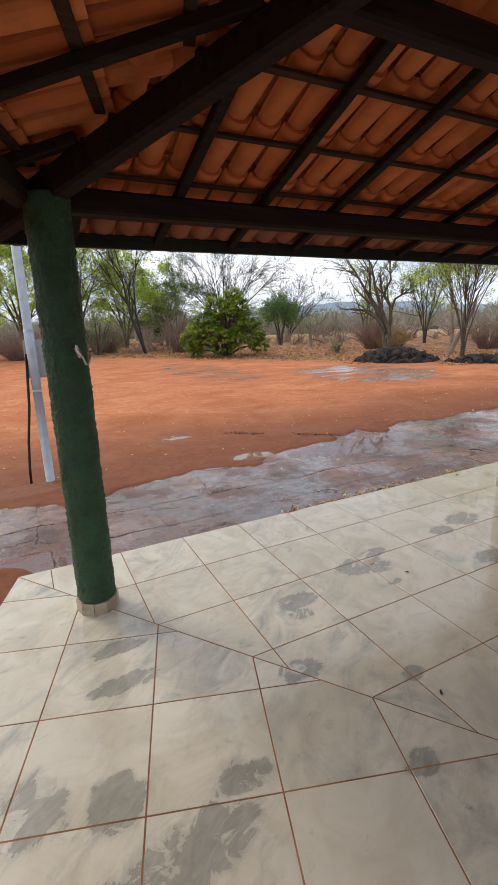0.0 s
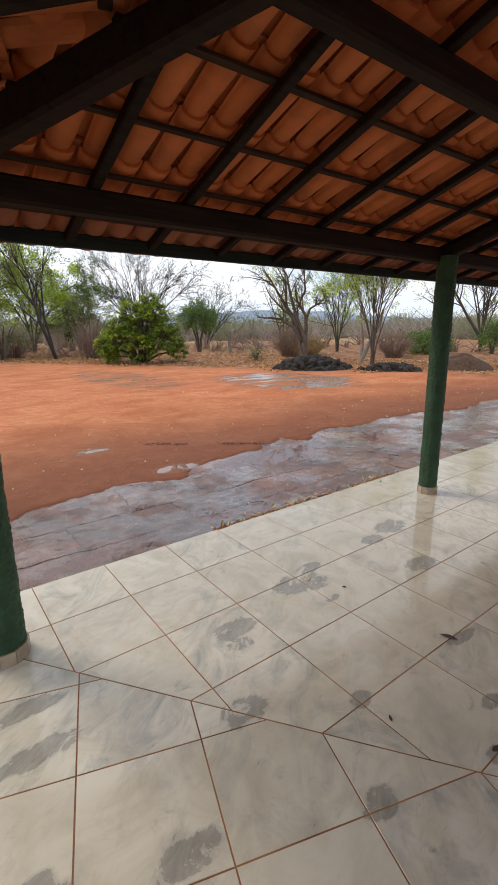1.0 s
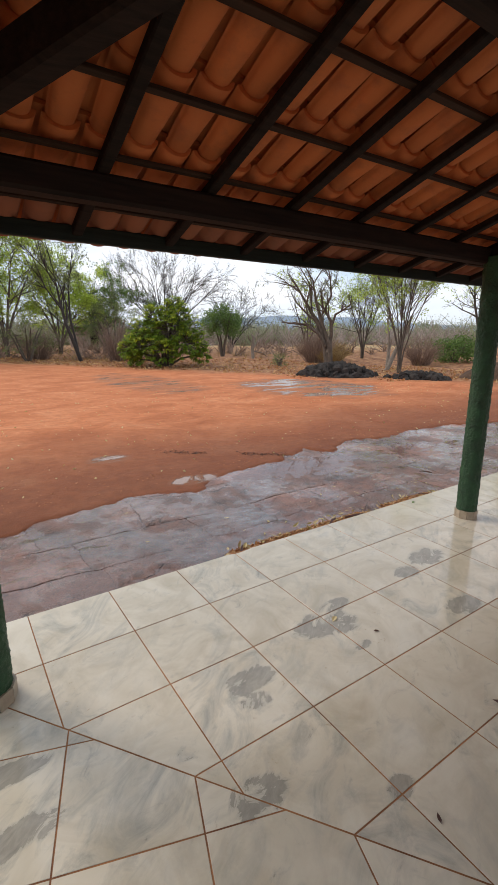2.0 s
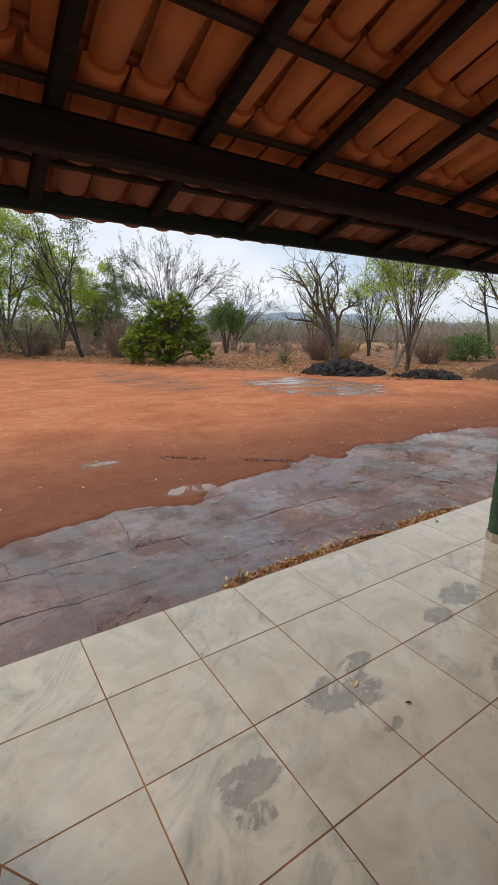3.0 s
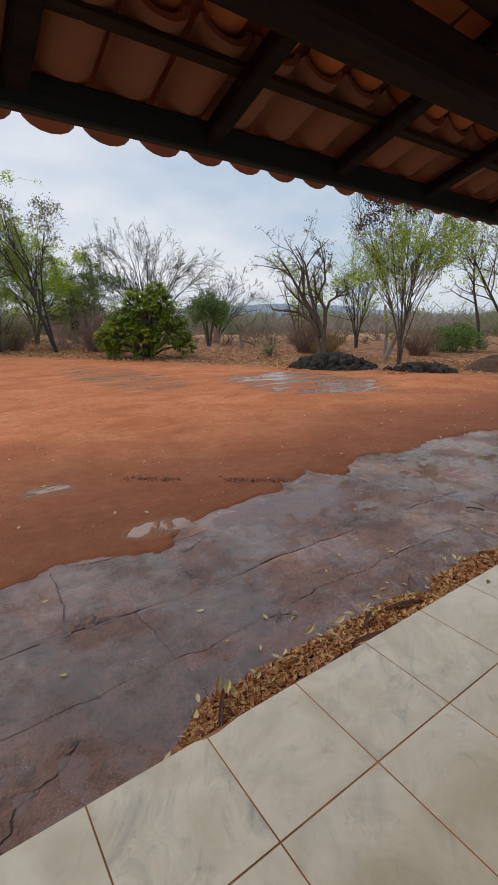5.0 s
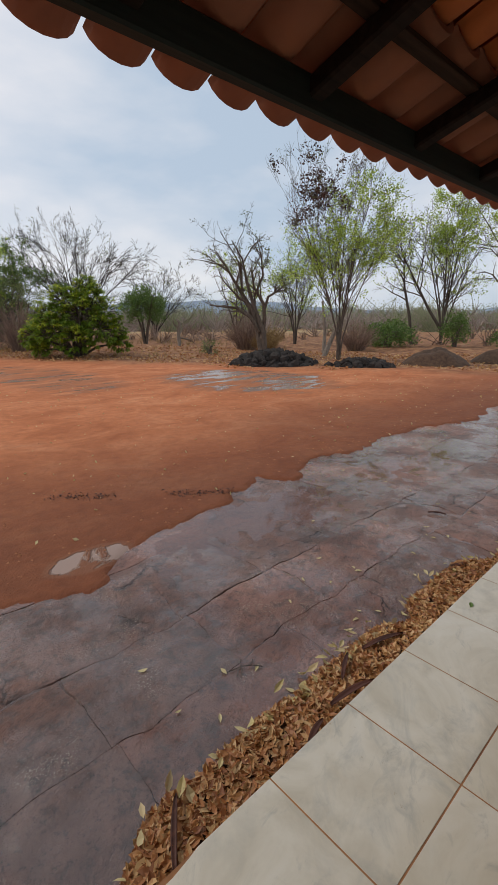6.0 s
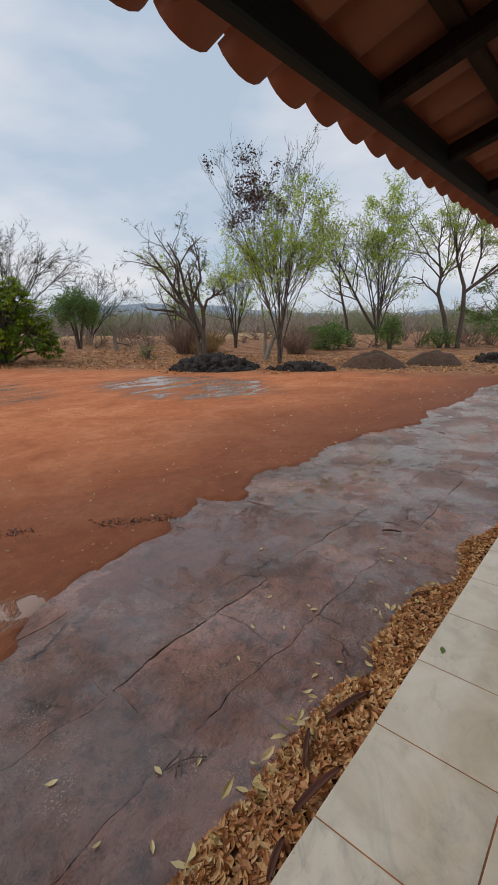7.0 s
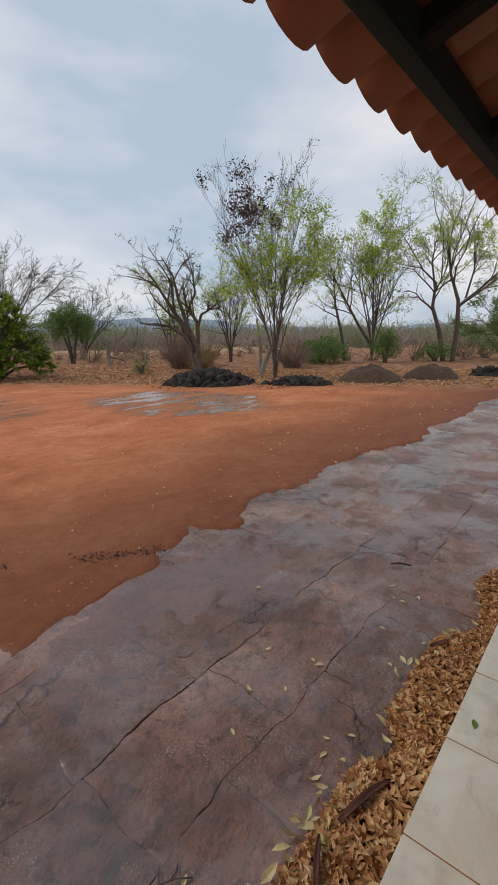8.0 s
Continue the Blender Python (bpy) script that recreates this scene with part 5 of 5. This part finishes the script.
# ---- meter pole ----
pole = thing("pole", (-1.665, 2.42, GROUND - 0.03), "pale grey steel service pole with a meter box", "pole")
v, f = tube([(0, 0, 0), (0, 0, 1.05), (0, 0, 1.055), (0, 0, 1.68), (0, 0, 1.685), (0, 0, 5.5)], [0.047, 0.047, 0.0485, 0.0485, 0.045, 0.045], 20)
part("tube", mesh_of("tube", v, f, M_PIPE, True), M_PIPE, pole)
for z in (1.06, 1.69):
    v, f = tube([(0, 0, z - 0.012), (0, 0, z + 0.012)], [0.0505, 0.0505], 20)
    part("band", mesh_of("band", v, f, M_BOX, True), M_BOX, pole)
bm = bmesh.new()
bmesh.ops.create_cube(bm, size=1, matrix=Matrix.Translation((0.03, 0.115, 1.39)) @ Matrix.Diagonal((0.20, 0.12, 0.40, 1)))
bmesh.ops.bevel(bm, geom=bm.edges[:], offset=0.012, segments=2, affect="EDGES")
box = part("meter_box", bm, M_BOX, pole, "grey meter box strapped to the pole")
bm = bmesh.new()
bmesh.ops.create_cube(bm, size=1, matrix=Matrix.Translation((0.03, 0.118, 1.255)) @ Matrix.Diagonal((0.206, 0.124, 0.012, 1)))
part("lid_seam", bm, M_RUBBER, box)
v, f = tube([(-0.05, 0.02, 1.45), (-0.075, 0.0, 1.2), (-0.10, 0.0, 0.9), (-0.16, 0.02, 0.5), (-0.19, 0.02, 0.2), (-0.20, 0.02, 0.0)], [0.014] * 6, 8)
part("cable", mesh_of("cable", v, f, M_RUBBER, True), M_RUBBER, pole, "black supply cable running into the ground")

# ---- leaves along the terrace edge ----
rng = random.Random(5)


def fallen_leaf(store, c, size, rng, flat=0.35):
    """A curled leaf: a pointed outline of four faces, folded along the midrib."""
    yaw = rng.uniform(0, 2 * math.pi)
    spin = Euler((rng.gauss(0, flat), rng.gauss(0, flat), yaw)).to_matrix()
    w, curl, fold = size * rng.uniform(0.16, 0.24), rng.uniform(-0.12, 0.22) * size, rng.uniform(0.0, 0.10) * size
    pts = [(-0.5 * size, 0, curl), (-0.12 * size, -w, fold), (-0.12 * size, 0, 0), (-0.12 * size, w, fold), (0.2 * size, -w * 0.8, fold), (0.2 * size, 0, 0), (0.2 * size, w * 0.8, fold), (0.5 * size, 0, curl)]
    n = len(store[0])
    store[0].extend(Vector(c) + spin @ Vector(p) for p in pts)
    store[1].extend((tuple(n + i for i in q)) for q in ((0, 1, 2), (0, 2, 3), (1, 4, 5, 2), (2, 5, 6, 3), (4, 7, 5), (5, 7, 6)))


def drift_width(x):
    return 0.05 + 0.22 * float(smooth01((x + 0.25) / 0.5)) * (1 - 0.5 * math.exp(-((x - 1.74) / 0.10) ** 2)) * (1 - 0.85 * float(smooth01((x - 2.55) / 0.3)) * (1 - 0.75 * math.exp(-((x - 3.4) / 0.35) ** 2))) + 0.03 * noise.noise(Vector((x * 5, 0, 0)))


store = ([], [])
for _ in range(8600):
    x = rng.uniform(-0.28, 4.6)
    w = drift_width(x)
    if x > 2.9 and rng.random() < 0.45:
        continue
    q = rng.random() ** 0.8
    h = 0.048 * (1 - q) ** 0.7 * min(1, w / 0.2)
    fallen_leaf(store, (x, 0.012 + q * w, -0.152 + h * rng.uniform(0.55, 1.0) + 0.008), rng.uniform(0.03, 0.062), rng, 0.38)
tagged(new("leaf_drift", mesh_of("leaf_drift", store[0], store[1], M_LEAF_DRY)), "drift of brown dry leaves against the terrace edge", "leaves", kind="stuff")
bed_v, bed_f, bn = [], [], 70
for k in range(bn):
    x = -0.2 + 4.7 * k / (bn - 1)
    w = drift_width(x)
    for q, h in ((0.0, 0.038), (0.35, 0.030), (0.7, 0.014), (0.95, -0.004)):
        bed_v.append((x, 0.006 + q * w, -0.158 + h * min(1, w / 0.2)))
for k in range(bn - 1):
    for r in range(3):
        bed_f.append((k * 4 + r, k * 4 + 4 + r, k * 4 + 5 + r, k * 4 + 1 + r))
tagged(new("leaf_mould", mesh_of("leaf_mould", bed_v, bed_f, make_earth("dark_leaf_mould", (0.05, 0.025, 0.014), (0.17, 0.08, 0.035), 30), True)), "dark rotting leaves under the drift", "leaves", kind="stuff")
store = ([], [])
for k in range(75):
    x = rng.uniform(-0.2, 3.2) if k < 50 else rng.gauss(1.05, 0.18)
    fallen_leaf(store, (x, drift_width(x) * rng.uniform(0.75, 1.25) + 0.01, -0.128 + rng.uniform(-0.01, 0.01)), rng.uniform(0.045, 0.08), rng, 0.35)
tagged(new("yellow_leaves", mesh_of("yellow_leaves", store[0], store[1], M_LEAF_YELLOW)), "yellow-green leaves lying on the leaf drift", "leaves", kind="stuff")
for k in range(34):
    x, y = (rng.uniform(-0.4, 5.0), rng.uniform(0.3, 2.1)) if k > 20 else (rng.uniform(0.4, 3.0), rng.uniform(0.3, 1.0))
    store = ([], [])
    fallen_leaf(store, (0, 0, 0), rng.uniform(0.032, 0.058), rng, 0.06)
    leaf = tagged(new("fallen_leaf", mesh_of("fallen_leaf", store[0], store[1], M_LEAF_YELLOW)), "single pale yellow leaf stuck to the wet concrete", "leaf", "leaves on the wet concrete")
    leaf.location = (x, y, max(apron_top(x, y), -0.1655) + 0.005)


def pod(x, y, z, length, turn, tilt, label, wide=0.024):
    """A long woody seed pod, slightly curved and hollow along its length."""
    ob = thing("seed_pod", (x, y, z), label, "seed pod", "pods in the leaf drift")
    verts, faces, n = [], [], 10
    rot = Euler((0, radians(-tilt), radians(turn))).to_matrix()
    for k in range(n + 1):
        t = k / n
        w = wide * math.sin(math.pi * min(1, t * 0.92 + 0.08)) ** 0.6 * 0.5 + 0.002
        sag = 0.02 * length * math.sin(math.pi * t)
        for dy, dz in ((-w, 0.008), (-w * 0.5, -0.002), (w * 0.5, -0.002), (w, 0.008), (w * 0.5, 0.003), (-w * 0.5, 0.003)):
            verts.append(rot @ Vector(((t - 0.5) * length, dy + sag, dz + 0.008 * math.sin(math.pi * t))))
    for k in range(n):
        for i in range(6):
            faces.append((k * 6 + i, k * 6 + (i + 1) % 6, k * 6 + 6 + (i + 1) % 6, k * 6 + 6 + i))
    faces += [tuple(range(6)), tuple(n * 6 + i for i in range(6))]
    part("husk", mesh_of("husk", verts, faces, M_POD, True), M_POD, ob)


pod(0.16, 0.14, -0.102, 0.24, 55, 0, "long reddish brown seed pod standing out of the leaves", 0.018)
pod(1.04, 0.065, -0.082, 0.26, -11, 0, "long dark seed pod lying along the terrace edge", 0.028)
pod(0.77, 0.055, -0.086, 0.13, 14, 0, "short dark seed pod lying along the terrace edge", 0.022)
pod(1.17, 0.20, -0.110, 0.18, 27, 0, "reddish brown seed pod lying across the leaf drift", 0.018)
pod(1.46, 0.17, -0.112, 0.27, -17, 0, "pale split seed pod at the rim of the leaf drift", 0.026)
pod(2.57, 0.20, -0.135, 0.22, -40, 0, "black seed pod lying on the wet concrete", 0.03)
pod(3.3, 0.75, -0.152, 0.15, -62, 0, "black seed pod lying on the wet concrete", 0.012)
twig = thing("twig", (0.83, 0.57, -0.156), "small dark twig lying on the cracked concrete", "twig")
for pts in ([(-0.06, 0.02, 0), (0.0, 0.0, 0.010), (0.05, -0.03, 0.006), (0.085, -0.065, 0.0)], [(-0.03, -0.04, 0), (0.002, 0.0, 0.012), (0.012, 0.022, 0.006), (0.035, 0.04, 0.0)], [(0.0, 0.0, 0.010), (-0.03, -0.012, 0.008), (-0.05, -0.03, 0.0)], [(0.03, -0.018, 0.008), (0.06, -0.012, 0.004), (0.08, 0.004, 0.0)]):
    v, f = tube(pts, [0.0024] * len(pts), 5)
    part("stalk", mesh_of("stalk", v, f, M_BARK_DARK, True), M_BARK_DARK, twig)

# scraps on the tiles
for x, y, size, mat_leaf, label in ((0.05, -0.96, 0.06, M_LEAF_YELLOW, "yellow leaf lying on a wet floor tile"), (1.93, -0.07, 0.055, M_LEAF_MID, "small green leaf lying on a floor tile"),
                                   (-0.42, -1.92, 0.035, M_LEAF_POD, "dark leaf scrap lying on a floor tile"), (0.23, -1.79, 0.09, M_LEAF_POD, "dark leaf scrap lying on a floor tile"),
                                   (-0.22, -2.24, 0.05, M_LEAF_POD, "dark leaf scrap lying on a floor tile"), (0.16, -1.16, 0.03, M_LEAF_POD, "dark leaf scrap lying on a floor tile")):
    store = ([], [])
    fallen_leaf(store, (0, 0, 0), size, rng, 0.05)
    leaf = tagged(new("fallen_leaf", mesh_of("fallen_leaf", store[0], store[1], mat_leaf)), label, "leaf", "leaves on the terrace floor")
    leaf.location = (x, y, 0.004)
pebbles = ([], [])
for _ in range(900):
    x, y = rng.uniform(-2.6, 9.0), 2.1 + 6.5 * rng.random() ** 2
    if y < soil_edge(x, y) + 0.1:
        continue
    c, q = Vector((x, y, ground_z(x, y))), rng.uniform(0.006, 0.018)
    n = len(pebbles[0])
    pebbles[0].extend(c + Vector(o) * q * rng.uniform(0.7, 1.3) for o in ((1, 0, 0), (0, 1, 0), (-1, 0, 0), (0, -1, 0), (0.1, 0, 0.7)))
    pebbles[1].extend((n + i, n + (i + 1) % 4, n + 4) for i in range(4))
tagged(new("pebbles", mesh_of("pebbles", pebbles[0], pebbles[1], make_earth("red_clay_crumb", (0.22, 0.07, 0.03), (0.55, 0.26, 0.13), 40, 0.3))), "crumbs of red clay and small stones on the earth", "pebbles", kind="stuff")
